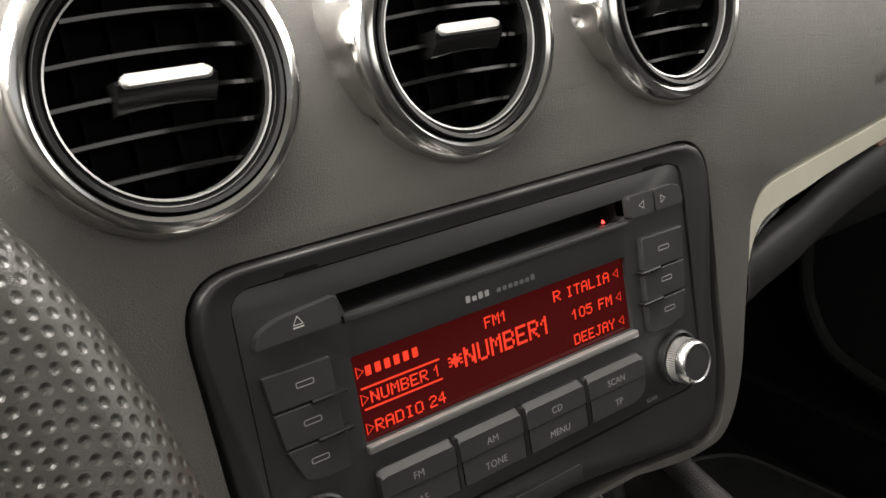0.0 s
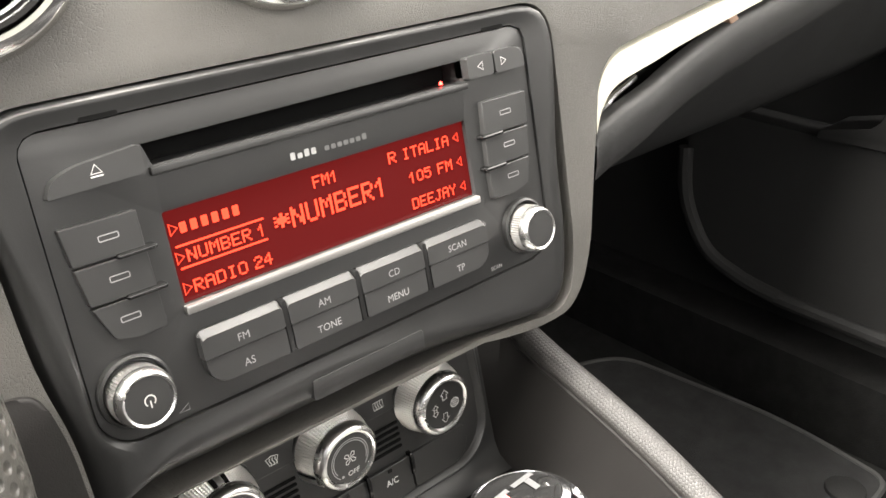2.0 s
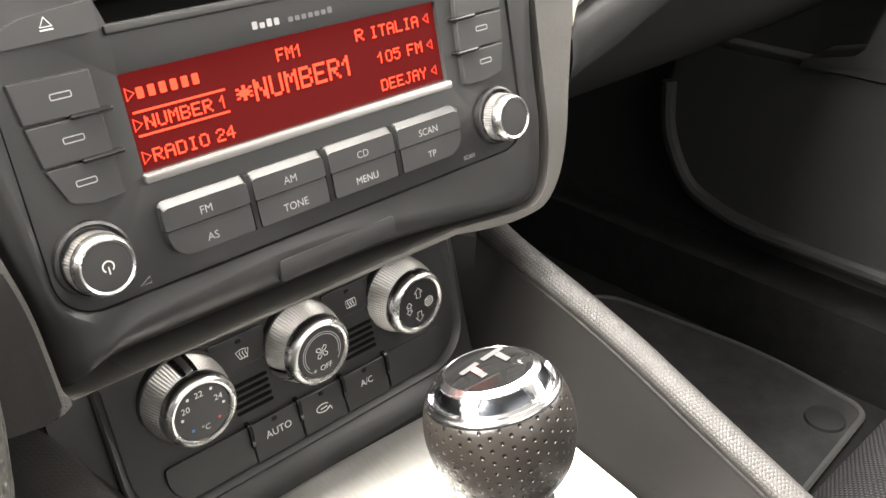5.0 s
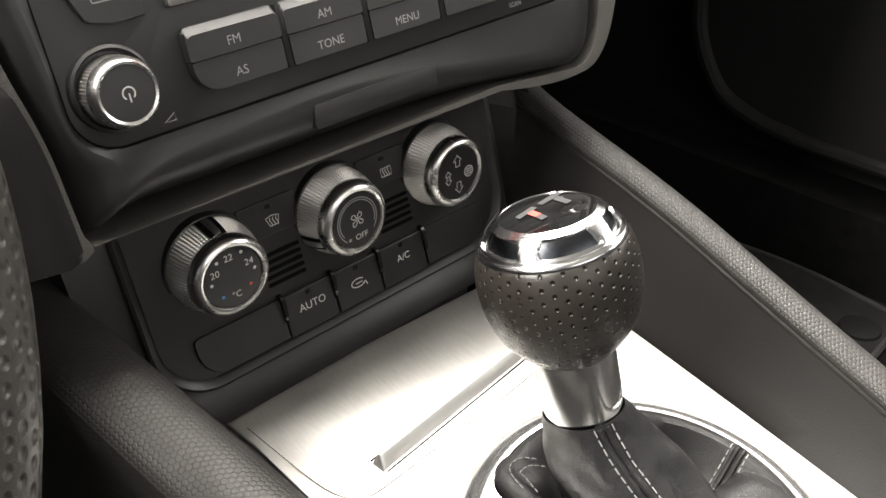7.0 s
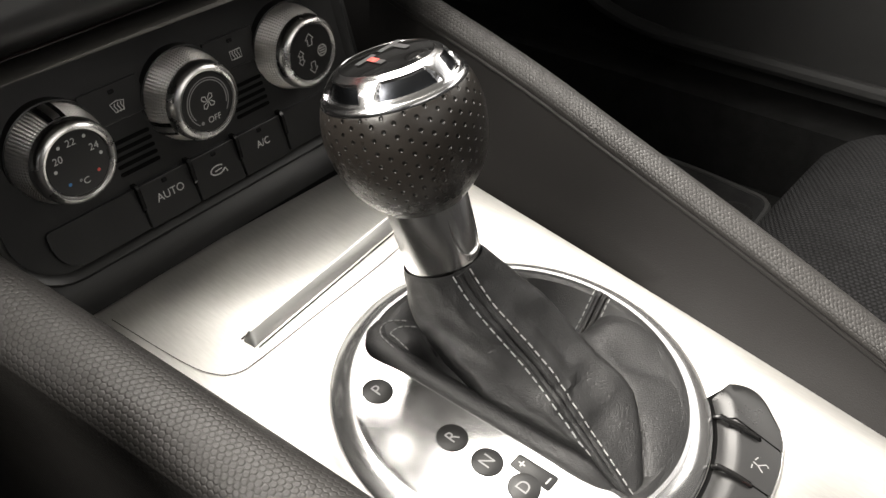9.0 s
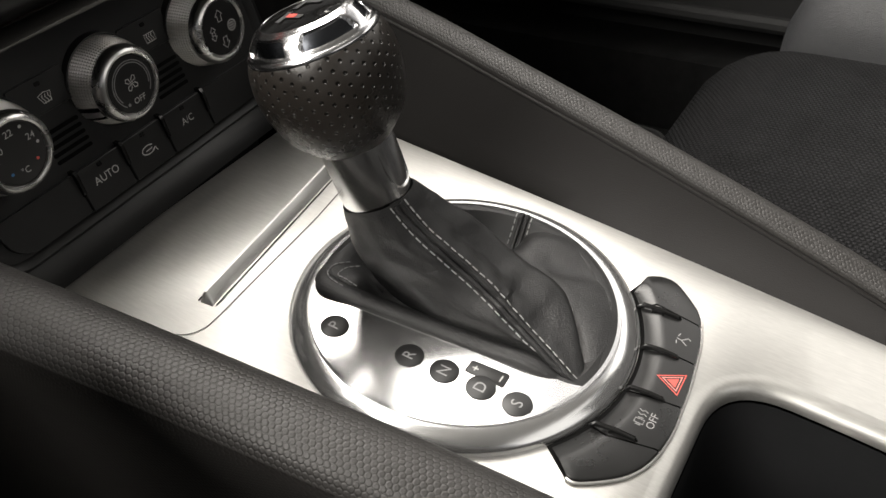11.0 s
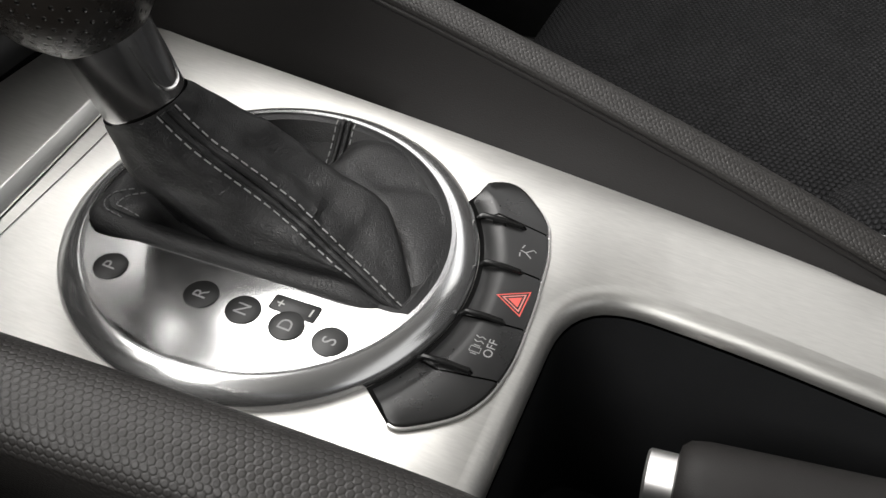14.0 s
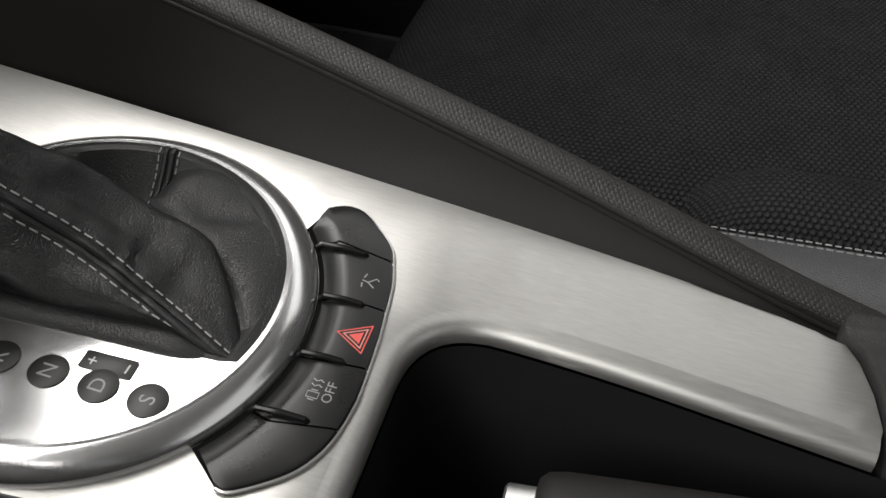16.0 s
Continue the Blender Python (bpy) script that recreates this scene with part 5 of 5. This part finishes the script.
for pts in ([(-0.0082, 0.0024), (-0.0006, 0.0028), (-0.0004, 0.0050), (-0.0078, 0.0046)], [(-0.0064, -0.0042), (-0.0040, -0.0042), (-0.0026, 0.0026), (-0.0050, 0.0025)],
            [(0.0014, 0.0028), (0.0102, 0.0028), (0.0106, 0.0050), (0.0016, 0.0050)], [(0.0044, -0.0036), (0.0066, -0.0036), (0.0080, 0.0027), (0.0056, 0.0027)]):
    part("emblem_mark", patch(LEVER, pts, 0.06655), badge_silver, cap)
part("emblem_red", patch(LEVER, [(-0.0058, -0.0014), (-0.0035, -0.0014), (-0.0026, 0.0026), (-0.0050, 0.0025)], 0.0667), print_red, cap)

# boot
NB, MB = 120, 40
base_c = Vector((0.014, -0.134))


def boot_base(a):
    d = Vector((math.cos(a), math.sin(a)))
    r = meet(base_c, d, 0.0538)[1]
    t = (r - base_c).length
    # the straight side along the gate plate
    e = (CH0 - CH1)
    nrm = Vector((-e.y, e.x)).normalized()
    dn = d.dot(nrm)
    if dn > 1e-4:
        t = min(t, (CH1 + nrm * 0.001 - base_c).dot(nrm) / dn)
    return base_c + d * t


def ramp(table, s):
    """A smooth curve through (s, value) rows."""
    s = min(max(s, 0.0), 1.0)
    for k in range(len(table) - 1):
        a, b = table[k][0], table[k + 1][0]
        if s <= b:
            t = (s - a) / (b - a)
            p0, p1, p2, p3 = table[max(k - 1, 0)][1], table[k][1], table[k + 1][1], table[min(k + 2, len(table) - 1)][1]
            return 0.5 * (2 * p1 + (p2 - p0) * t + (2 * p0 - 5 * p1 + 4 * p2 - p3) * t * t + (3 * p1 - p0 - 3 * p2 + p3) * t ** 3)
    return table[-1][1]


# the sleeve bends from the collar down to the rear of the ring
UPPER = [(0, V(-0.0016, -0.1202, 0.3662)), (0.2, V(0.0022, -0.1285, 0.3540)), (0.45, V(0.0070, -0.1470, 0.3368)), (0.75, V(0.0030, -0.1690, 0.3235)), (1, V(-0.0078, -0.1858, 0.3130))]
UNDER = [(0, V(-0.0010, -0.0968, 0.3592)), (0.2, V(0.0042, -0.0960, 0.3440)), (0.45, V(0.0120, -0.1060, 0.3150)), (0.75, V(0.0090, -0.1500, 0.3060)), (1, V(-0.0040, -0.1830, 0.3010))]
WIDE = [(0, 0.0121), (0.2, 0.0160), (0.45, 0.0195), (0.75, 0.0195), (1, 0.0075)]


def sleeve_point(t, phi, lift=0.0):
    """t: 0 at the collar, 1 at the rear of the ring; phi: 0 right, 90 top, 180 left, 270 underside."""
    u, lo, w = ramp(UPPER, t), ramp(UNDER, t), ramp(WIDE, t)
    c, e2 = (u + lo) / 2, (u - lo) / 2
    cs, sn = math.cos(radians(phi)), math.sin(radians(phi))
    q = c + V(w * (abs(cs) ** 0.9) * (1 if cs > 0 else -1), 0, 0) + e2 * (abs(sn) ** 0.85) * (1 if sn > 0 else -1)
    out = (V(cs * w, 0, 0) + e2 * sn).normalized()
    wave = math.sin(math.pi * t) ** 0.7
    nz = noise.noise(V(1.7 * cs + 5, 1.7 * sn + 2, 5.0 * t)) * 0.0020 + noise.noise(V(4 * cs, 4 * sn + 3, 13 * t)) * 0.0011
    # a ridge that runs down the right side and a crease beside it
    ridge = 0.0030 * math.exp(-(((phi - 38 - 30 * t) / 16) ** 2)) - 0.0030 * math.exp(-(((phi - 68 - 20 * t) / 15) ** 2)) * math.exp(-(((t - 0.5) / 0.25) ** 2))
    creases = 0.0007 * math.sin(95 * t + 2.2 * cs + 3 * noise.noise(V(3 * cs, 3 * sn, 4 * t))) * max(noise.noise(V(2.1 * cs + 8, 2.1 * sn, 6 * t + 4)), 0)
    p = q + out * ((nz + ridge + creases) * wave + lift)
    # the left flank stays beside the rolled fold along the gate
    limit = CH1.x + (CH0.x - CH1.x) * (p.y - CH1.y) / (CH0.y - CH1.y) + 0.0030 - 0.0022 * max(t - 0.75, 0) / 0.25
    w_ = min(max((t - 0.40) / 0.2, 0), 1)
    p.x += max(limit - p.x, 0.0) * w_
    return p


rows = [[sleeve_point(t / 44, 360 * k / 72) for k in range(72)] for t in range(45)]
part("boot", loft(rows), leather, gear, "black leather sleeve of the boot")


def floor_point(i, s):
    a = 2 * math.pi * i
    p = boot_base(a)
    d = math.degrees(a) % 360
    right = math.exp(-(((d + 30 + 180) % 360 - 180) / 70) ** 2)
    q = base_c + (p - base_c) * (1 - s)
    rim = 0.0058
    dip = -0.030 * (1 - right) * (1 - math.exp(-(s / 0.30) ** 2)) - 0.004 * right * (1 - math.exp(-(s / 0.3) ** 2))
    corner_ = math.exp(-((q - CH0 - Vector((0.010, -0.005))).length / 0.012) ** 2)
    dip = dip * (1 - corner_) + 0.0010 * corner_
    roll = 0.0022 * math.exp(-((s - 0.07) / 0.06) ** 2)
    nz = noise.noise(V(q.x * 60, q.y * 60, 1.5)) * 0.0018 * min(s * 4, 1)
    return PLATE @ V(q.x, q.y, rim + dip + roll + nz)


rows = [[floor_point(k / 120, s / 24) for k in range(120)] for s in range(24)]
rows = [[p + V(0, 0, -0.006) for p in rows[0]]] + rows
part("boot_base", loft(rows), leather, gear, "black leather base of the boot")
e = CH0 - CH1
fold = smooth_line([V(CH1.x + 0.0020, CH1.y - 0.0085, -0.004)] + [V(CH1.x + e.x * t + 0.0014, CH1.y + e.y * t, 0.0050) for t in (0.1, 0.3, 0.5, 0.7, 0.82, 0.90)] +
                   [V(CH0.x + 0.0030, CH0.y + 0.0004, 0.0048), V(CH0.x + 0.0066, CH0.y + 0.0032, 0.0042), V(CH0.x + 0.0118, CH0.y + 0.0036, 0.0026), V(CH0.x + 0.018, CH0.y - 0.0002, -0.003), V(CH0.x + 0.024, CH0.y - 0.007, -0.011)], 6)
part("boot_fold", tube([PLATE @ p for p in fold], 0.0043, 16), leather, gear, "rolled leather fold along the gate")


# the pouch of slack leather between the sleeve and the ring, with a fold along its front
POUCH_IN = smooth_line([V(0.0440, -0.1335, 0.3120), V(0.0330, -0.1400, 0.3225), V(0.0225, -0.1560, 0.3200), V(0.0125, -0.1690, 0.3182), V(0.0050, -0.1785, 0.3160), V(-0.0040, -0.1855, 0.3130)], 8)


def pouch_point(i, u):
    """i: 0 at the front fold, 1 at the tip by the gate; u: 0 at the sleeve, 1 at the ring."""
    f = max(i, 0.0) * (len(POUCH_IN) - 1)
    k = min(int(f), len(POUCH_IN) - 2)
    p = POUCH_IN[k].lerp(POUCH_IN[k + 1], f - k)
    a = radians(-1 - 98 * max(i, 0.0))
    ring = polar(a, 0.0543)
    e_ = PLATE @ V(ring.x, ring.y, 0.0064)
    q = p.lerp(e_, u)
    swell = 0.0015 * (math.sin(math.pi * u) ** 0.9) * math.sin(math.pi * i)
    crease = -0.0013 * math.exp(-((u - 0.10) / 0.10) ** 2) * math.sin(math.pi * min(max(i, 0), 1))
    fold = 0.0009 * math.exp(-((i - 0.10 - 0.10 * u) / 0.06) ** 2) * math.sin(math.pi * u) - 0.0014 * math.exp(-((i - 0.24 - 0.25 * u) / 0.07) ** 2) * math.sin(math.pi * u)
    nz = noise.noise(V(q.x * 70, q.y * 70, 4.0)) * 0.0014 * math.sin(math.pi * u)
    return q + V(0, 0, swell + crease + fold + nz)


rows = [[pouch_point(0, u / 24) + V(0, 0.001, -0.004) for u in range(25)]] + [[pouch_point(j / 44, u / 24) for u in range(25)] for j in range(45)]
part("boot_pouch", loft(rows, closed=False), leather, gear, "slack black leather between sleeve and ring", 80)


def stitch_line(points, count, r=0.00025):
    """Short threads along a line of points."""
    line = resample(points, count * 4 + 1)
    return join(*[tube([line[4 * k], line[4 * k + 1], line[4 * k + 3].lerp(line[4 * k + 2], 0.3)], r, 5) for k in range(count)])


SEAM_PHI = [(0, 112), (0.45, 113), (0.75, 116), (1, 115)]


def along_sleeve(shift, lift):
    out = []
    for k in range(60):
        t = 0.02 + 0.96 * k / 59
        w = ramp(WIDE, t)
        out.append(sleeve_point(t, ramp(SEAM_PHI, t) + math.degrees(shift / w), lift))
    return out


for sft in (-0.0030, 0.0030):
    tagged(part("stitching", stitch_line(along_sleeve(sft, 0.0003), 26), thread, gear, "grey stitching"), kind="stuff")
part("seam_roll", tube(along_sleeve(0.0011, 0.0001), 0.0011, 8), leather, gear)
part("seam_roll", tube(along_sleeve(-0.0011, 0.0001), 0.0011, 8), leather, gear)


def on_floor(x, y, lift):
    a = math.atan2(y - base_c.y, x - base_c.x)
    p = boot_base(a)
    s = 1 - (Vector((x, y)) - base_c).length / (p - base_c).length
    return floor_point(a / (2 * math.pi), max(s, 0.0)) + V(0, 0, lift)


for dy in (-0.0032, 0.0032):
    tagged(part("stitching", stitch_line([on_floor(0.0572 - 0.025 * k / 12, -0.1338 - 0.0035 * k / 12 + dy, 0.0004) for k in range(13)], 10), thread, gear, "grey stitching"), kind="stuff")
for dy in (-0.0011, 0.0011):
    part("seam_roll", tube([on_floor(0.0580 - 0.030 * k / 12, -0.1337 - 0.0042 * k / 12 + dy, 0.0003) for k in range(13)], 0.0011, 8), leather, gear)
for off in (0.0, 0.0042):
    pts = [V(CH0.x + 0.0024 + off * 0.6, CH0.y - 0.007 - off, 0.0094), V(CH0.x + 0.0036 + off * 0.6, CH0.y - 0.0006 - off, 0.0093), V(CH0.x + 0.0070, CH0.y + 0.0026 - off, 0.0086), V(CH0.x + 0.0120, CH0.y + 0.0024 - off, 0.0080), V(CH0.x + 0.0170, CH0.y - 0.0010 - off, 0.0066)]
    tagged(part("stitching", stitch_line([PLATE @ p for p in smooth_line(pts, 8)], 9, 0.00022), dark_thread, gear, "grey stitching"), kind="stuff")

# ---- switch row behind the lever ----
switches = thing("switch_bank", "curved bank of five glossy black switches", "switches", tuple(PLATE @ V(0.005, -0.205, 0)))
OUT = [(-0.0405, -0.1960), (-0.0402, -0.2000), (-0.0327, -0.2098), (-0.0260, -0.2146), (-0.0184, -0.2172), (-0.0080, -0.2184), (0.0023, -0.2180), (0.0130, -0.2172), (0.0224, -0.2160), (0.0330, -0.2145), (0.0409, -0.2122), (0.0467, -0.2100), (0.0525, -0.2045), (0.0585, -0.1970), (0.0590, -0.1910), (0.0555, -0.1858)]
outl = smooth_line(OUT, 5)
INN = [polar(radians(a), 0.0630) for a in [233 + (311 - 233) * k / 30 for k in range(31)]]
part("switch_frame", slab(PLATE, [tuple(p) for p in outl] + [tuple(p) for p in INN[::-1]], -0.003, 0.0006, 0.0004), matt_black, switches)
part("switch_trim", tube([PLATE @ V(p.x, p.y, 0.0008) for p in outl], 0.00065, 8), satin_chrome, switches, "thin bright edge round the switches")
DIV = [(-0.0183, -0.0173), (0.0014, 0.0023), (0.0217, 0.0224), (0.0402, 0.0407)]
cuts = [(-1.0, -1.0)] + DIV + [(1.0, 1.0)]


def clip_between(points, lo, hi):
    return [p for p in points if lo < p.x < hi]


for k in range(5):
    lo_i, lo_o = cuts[k]
    hi_i, hi_o = cuts[k + 1]
    g = 0.0003

    def edge(line, x):
        for a, c in zip(line[:-1], line[1:]):
            if (a.x - x) * (c.x - x) <= 0 and a.x != c.x:
                return a.lerp(c, (x - a.x) / (c.x - a.x))
        return None
    o = clip_between(outl, lo_o + g, hi_o - g)
    i_ = clip_between([polar(radians(a), 0.0642) for a in [234 + (310 - 234) * j / 60 for j in range(61)]], lo_i + g, hi_i - g)
    arc_in = [polar(radians(a), 0.0642) for a in [234 + (310 - 234) * j / 60 for j in range(61)]]
    if k > 0:
        o = [edge(outl, lo_o + g)] + o
        i_ = [edge(arc_in, lo_i + g)] + i_
    if k < 4:
        o = o + [edge(outl, hi_o - g)]
        i_ = i_ + [edge(arc_in, hi_i - g)]
    o, i_ = (o[:-1], i_) if k == 4 else (o, i_)
    o, i_ = resample(o, 16), resample(i_, 16)
    hub = Vector((PCX, PCY))
    mid = [p + ((p - hub).normalized() * 0.0060 if (q - p).length > 0.012 else (q - p) * 0.5) for p, q in zip(i_, o)]
    rows = [[PLATE @ V(*p, z) for p in line] for line, z in ((i_, -0.002), (i_, 0.0004), ([p.lerp(q, 0.06) for p, q in zip(i_, mid)], 0.0008), ([p.lerp(q, 0.9) for p, q in zip(i_, mid)], 0.0022),
            (mid, 0.0024), ([p.lerp(q, 0.12) for p, q in zip(mid, o)], 0.0025), ([p.lerp(q, 0.9) for p, q in zip(mid, o)], 0.0025), ([p.lerp(q, 0.97) for p, q in zip(mid, o)], 0.0022), (o, 0.0014), (o, -0.002))]
    b = part("switch", loft(rows, closed=False), switch_black, switches)
    if k == 2:
        tx, ty = 0.0113, -0.2119
        part("hazard_mark", strokes(PLATE, [[(tx + s * x, ty + s * y) for x, y in ((-0.866, -0.5), (0.866, -0.5), (0, 1), (-0.866, -0.5))] for s in (0.0056,)], 0.0007, 0.00262), print_red, b, "red hazard triangle")
        part("hazard_fine", strokes(PLATE, [[(tx + s * x, ty + s * y) for x, y in ((-0.866, -0.5), (0.866, -0.5), (0, 1), (-0.866, -0.5))] for s in (0.0038,)], 0.0008, 0.00262), print_pale, b)
        part("hazard_core", patch(PLATE, [(tx + 0.0024 * x, ty + 0.0024 * y) for x, y in ((-0.866, -0.5), (0.866, -0.5), (0, 1))], 0.00262), print_red, b)
    if k == 1:
        tx, ty = -0.0078, -0.2094
        lines = [[(tx - 0.0030, ty + 0.0002), (tx - 0.0030, ty + 0.0032), (tx - 0.0012, ty + 0.0032), (tx - 0.0012, ty + 0.0002), (tx - 0.0030, ty + 0.0002)], [(tx - 0.0036, ty + 0.0008), (tx - 0.0036, ty + 0.0026)], [(tx - 0.0006, ty + 0.0008), (tx - 0.0006, ty + 0.0026)],
                 [(tx + 0.0006, ty + 0.0002), (tx + 0.0012, ty + 0.0012), (tx + 0.0006, ty + 0.0022), (tx + 0.0012, ty + 0.0032)], [(tx + 0.0022, ty + 0.0002), (tx + 0.0028, ty + 0.0012), (tx + 0.0022, ty + 0.0022), (tx + 0.0028, ty + 0.0032)]]
        part("stability_mark", strokes(PLATE, lines, 0.00032, 0.00262), print_grey, b)
        printed(b, "OFF", at(PLATE, tx - 0.0002, ty - 0.0022, 0.00262), 0.0026)
    if k == 3:
        tx, ty = 0.0312, -0.2080
        lines = [[(tx - 0.0026, ty + 0.0012), (tx - 0.0010, ty + 0.0016)], [(tx + 0.0010, ty + 0.0016), (tx + 0.0026, ty + 0.0012)], [(tx, ty + 0.0018), (tx - 0.0004, ty), (tx - 0.0020, ty - 0.0022)], [(tx - 0.0004, ty), (tx + 0.0016, ty - 0.0020), (tx + 0.0008, ty - 0.0030)]]
        part("seat_mark", strokes(PLATE, lines, 0.0004, 0.00262), print_grey, b)
for xi, xo in DIV:
    p0, p1 = edge(arc_in, xi), edge(outl, xo)
    ps = [PLATE @ V(*p0.lerp(p1, t), h) for t, h in ((-0.02, 0.0012), (0.05, 0.0030), (0.35, 0.0034), (0.62, 0.0030), (0.66, 0.0016))]
    part("switch_rib", tube(ps, 0.0009, 8), gloss_black, switches)

# ---- handbrake in the well ----
brake = thing("handbrake", "handbrake lever with black grip and chrome button", "handbrake", tuple(PLATE @ V(-0.012, -0.30, -0.09)))
H0 = V(-0.0120, -0.2560, 0.2762)
HD = V(0.055, -0.99, 0.02).normalized()
hm = Matrix.Translation(H0) @ HD.to_track_quat("Z", "Y").to_matrix().to_4x4()
part("release_button", lathe(hm, [(0.0, 0.0), (0.0072, 0.0004), (0.0080, 0.0012), (0.0081, 0.012)], 40), satin_chrome, brake, "chrome release button")
part("grip", lathe(hm, [(0.0082, 0.0085), (0.0105, 0.0090), (0.0124, 0.0112), (0.0132, 0.016), (0.0136, 0.03), (0.0142, 0.06), (0.0140, 0.11), (0.0, 0.115)], 40), side_plastic, brake, "dark moulded grip")
part("stem", tube([H0 + HD * 0.10, H0 + HD * 0.12 + V(0, 0, -0.05)], 0.01, 10), matt_black, brake)

# ---- steering wheel ----
wheel = thing("steering_wheel", "steering wheel rim in perforated grey-black leather", "steering wheel", (-0.312, -0.051, 0.494))
wm = frame_of(-0.312, -0.051, 0.494, 27)
rows = []
for i in range(97):
    a = 2 * math.pi * i / 96
    rows.append([wm @ V((0.167 + 0.0192 * math.cos(t)) * math.cos(a), (0.167 + 0.0192 * math.cos(t)) * math.sin(a), 0.0192 * math.sin(t)) for t in [2 * math.pi * k / 24 for k in range(24)]])
part("rim", loft(rows), wheel_leather, wheel)
part("hub", slab(wm, circle(0, 0, 0.075, 32), -0.05, -0.01, 0.01, 3), dark_skin, wheel)
for a in (0, 180, 270):
    part("spoke", slab(wm @ pose(0, 0, 0, 0, 0, a), rrect(0.06, -0.02, 0.165, 0.02, 0.005, 3), -0.035, -0.012, 0.004), dark_skin, wheel)
part("column", tube([wm @ V(0, 0, -0.04), wm @ V(0, 0.0, -0.35)], 0.04, 16), dark_skin, wheel)

# ---- passenger seat ----
seat = thing("passenger_seat", "passenger seat in black woven fabric with leather bolsters", "car seat", (0.37, -0.35, 0.0))


def cushion_rows(x0, x1, y0, y1, z, crown, thick, r, n=36, fr=0.05):
    rows = []
    for i in range(n + 1):
        y = y0 + (y1 - y0) * i / n
        e = min(i, 3) / 3
        row = [V(x0 + r * (1 - e) , y, z - thick)]
        for k in range(17):
            u = k / 16
            x = x0 + (x1 - x0) * u
            d = min(u, 1 - u) * (x1 - x0)
            edge_drop = 0 if d > r else r * (1 - math.sqrt(max(0, 1 - (1 - d / r) ** 2)))
            dy = (y0 - y) if y0 > y else (y - y0)
            front_drop = 0 if dy > fr else fr * (1 - math.sqrt(max(0, 1 - (1 - dy / fr) ** 2)))
            row.append(V(x, y, z + crown * math.sin(math.pi * u) - edge_drop - front_drop))
        row.append(V(x1, y, z - thick))
        rows.append(row)
    return rows


part("cushion", loft(cushion_rows(0.176, 0.500, -0.082, -0.62, 0.210, 0.006, 0.17, 0.05, fr=0.085), closed=False), seat_fabric, seat, "black woven fabric cushion")
part("bolster", loft(cushion_rows(0.158, 0.235, -0.285, -0.62, 0.222, 0.012, 0.2, 0.03), closed=False), seat_fabric, seat, "black woven fabric bolster insert")
part("side_bolster", loft(cushion_rows(0.105, 0.170, -0.262, -0.62, 0.2295, 0.010, 0.2, 0.012, fr=0.02), closed=False), seat_leather, seat, "black leather side bolster with light stitching")
part("side_bolster", loft(cushion_rows(0.496, 0.580, -0.14, -0.62, 0.23, 0.02, 0.2, 0.04), closed=False), seat_leather, seat, "grey leather side bolster")
part("backrest", loft([[V(x, -0.60 - 0.25 * t, 0.2 + 0.6 * t) for x in (0.16, 0.2, 0.37, 0.54, 0.58)] for t in (0, 0.5, 1)], closed=False), seat_fabric, seat)
for off in (0.0, 0.005):
    tagged(part("stitching", stitch_line([V(0.158 + off, -0.285 - 0.01 * k, 0.2352 - off * 0.35) for k in range(16)], 40, 0.00035), thread, seat, "light stitching"), kind="stuff")

# ---- floor mat ----
mat_ = thing("floor_mat", "black carpet floor mat with grey bound edge", "floor mat", (0.4, 0.1, 0.0))
MAT = rounded([(0.20, -0.045), (0.632, -0.018), (0.648, 0.10), (0.622, 0.30), (0.56, 0.33), (0.20, 0.33)], [0.02, 0.02, 0.1, 0.03, 0.03, 0.03], 8)
part("carpet_pad", slab(Matrix.Identity(4), MAT, 0.001, 0.007, 0.002), mat_pile, mat_)
part("binding", tube([V(*p, 0.006) for p in MAT + MAT[:1]], 0.0035, 6, cap=False), binding, mat_, "grey bound edge")
part("clip", lathe(pose(0.588, 0.005, 0.007), [(0.02, 0), (0.019, 0.003), (0.012, 0.005), (0, 0.0055)], 24), dark_skin, mat_, "round plastic mat clip")
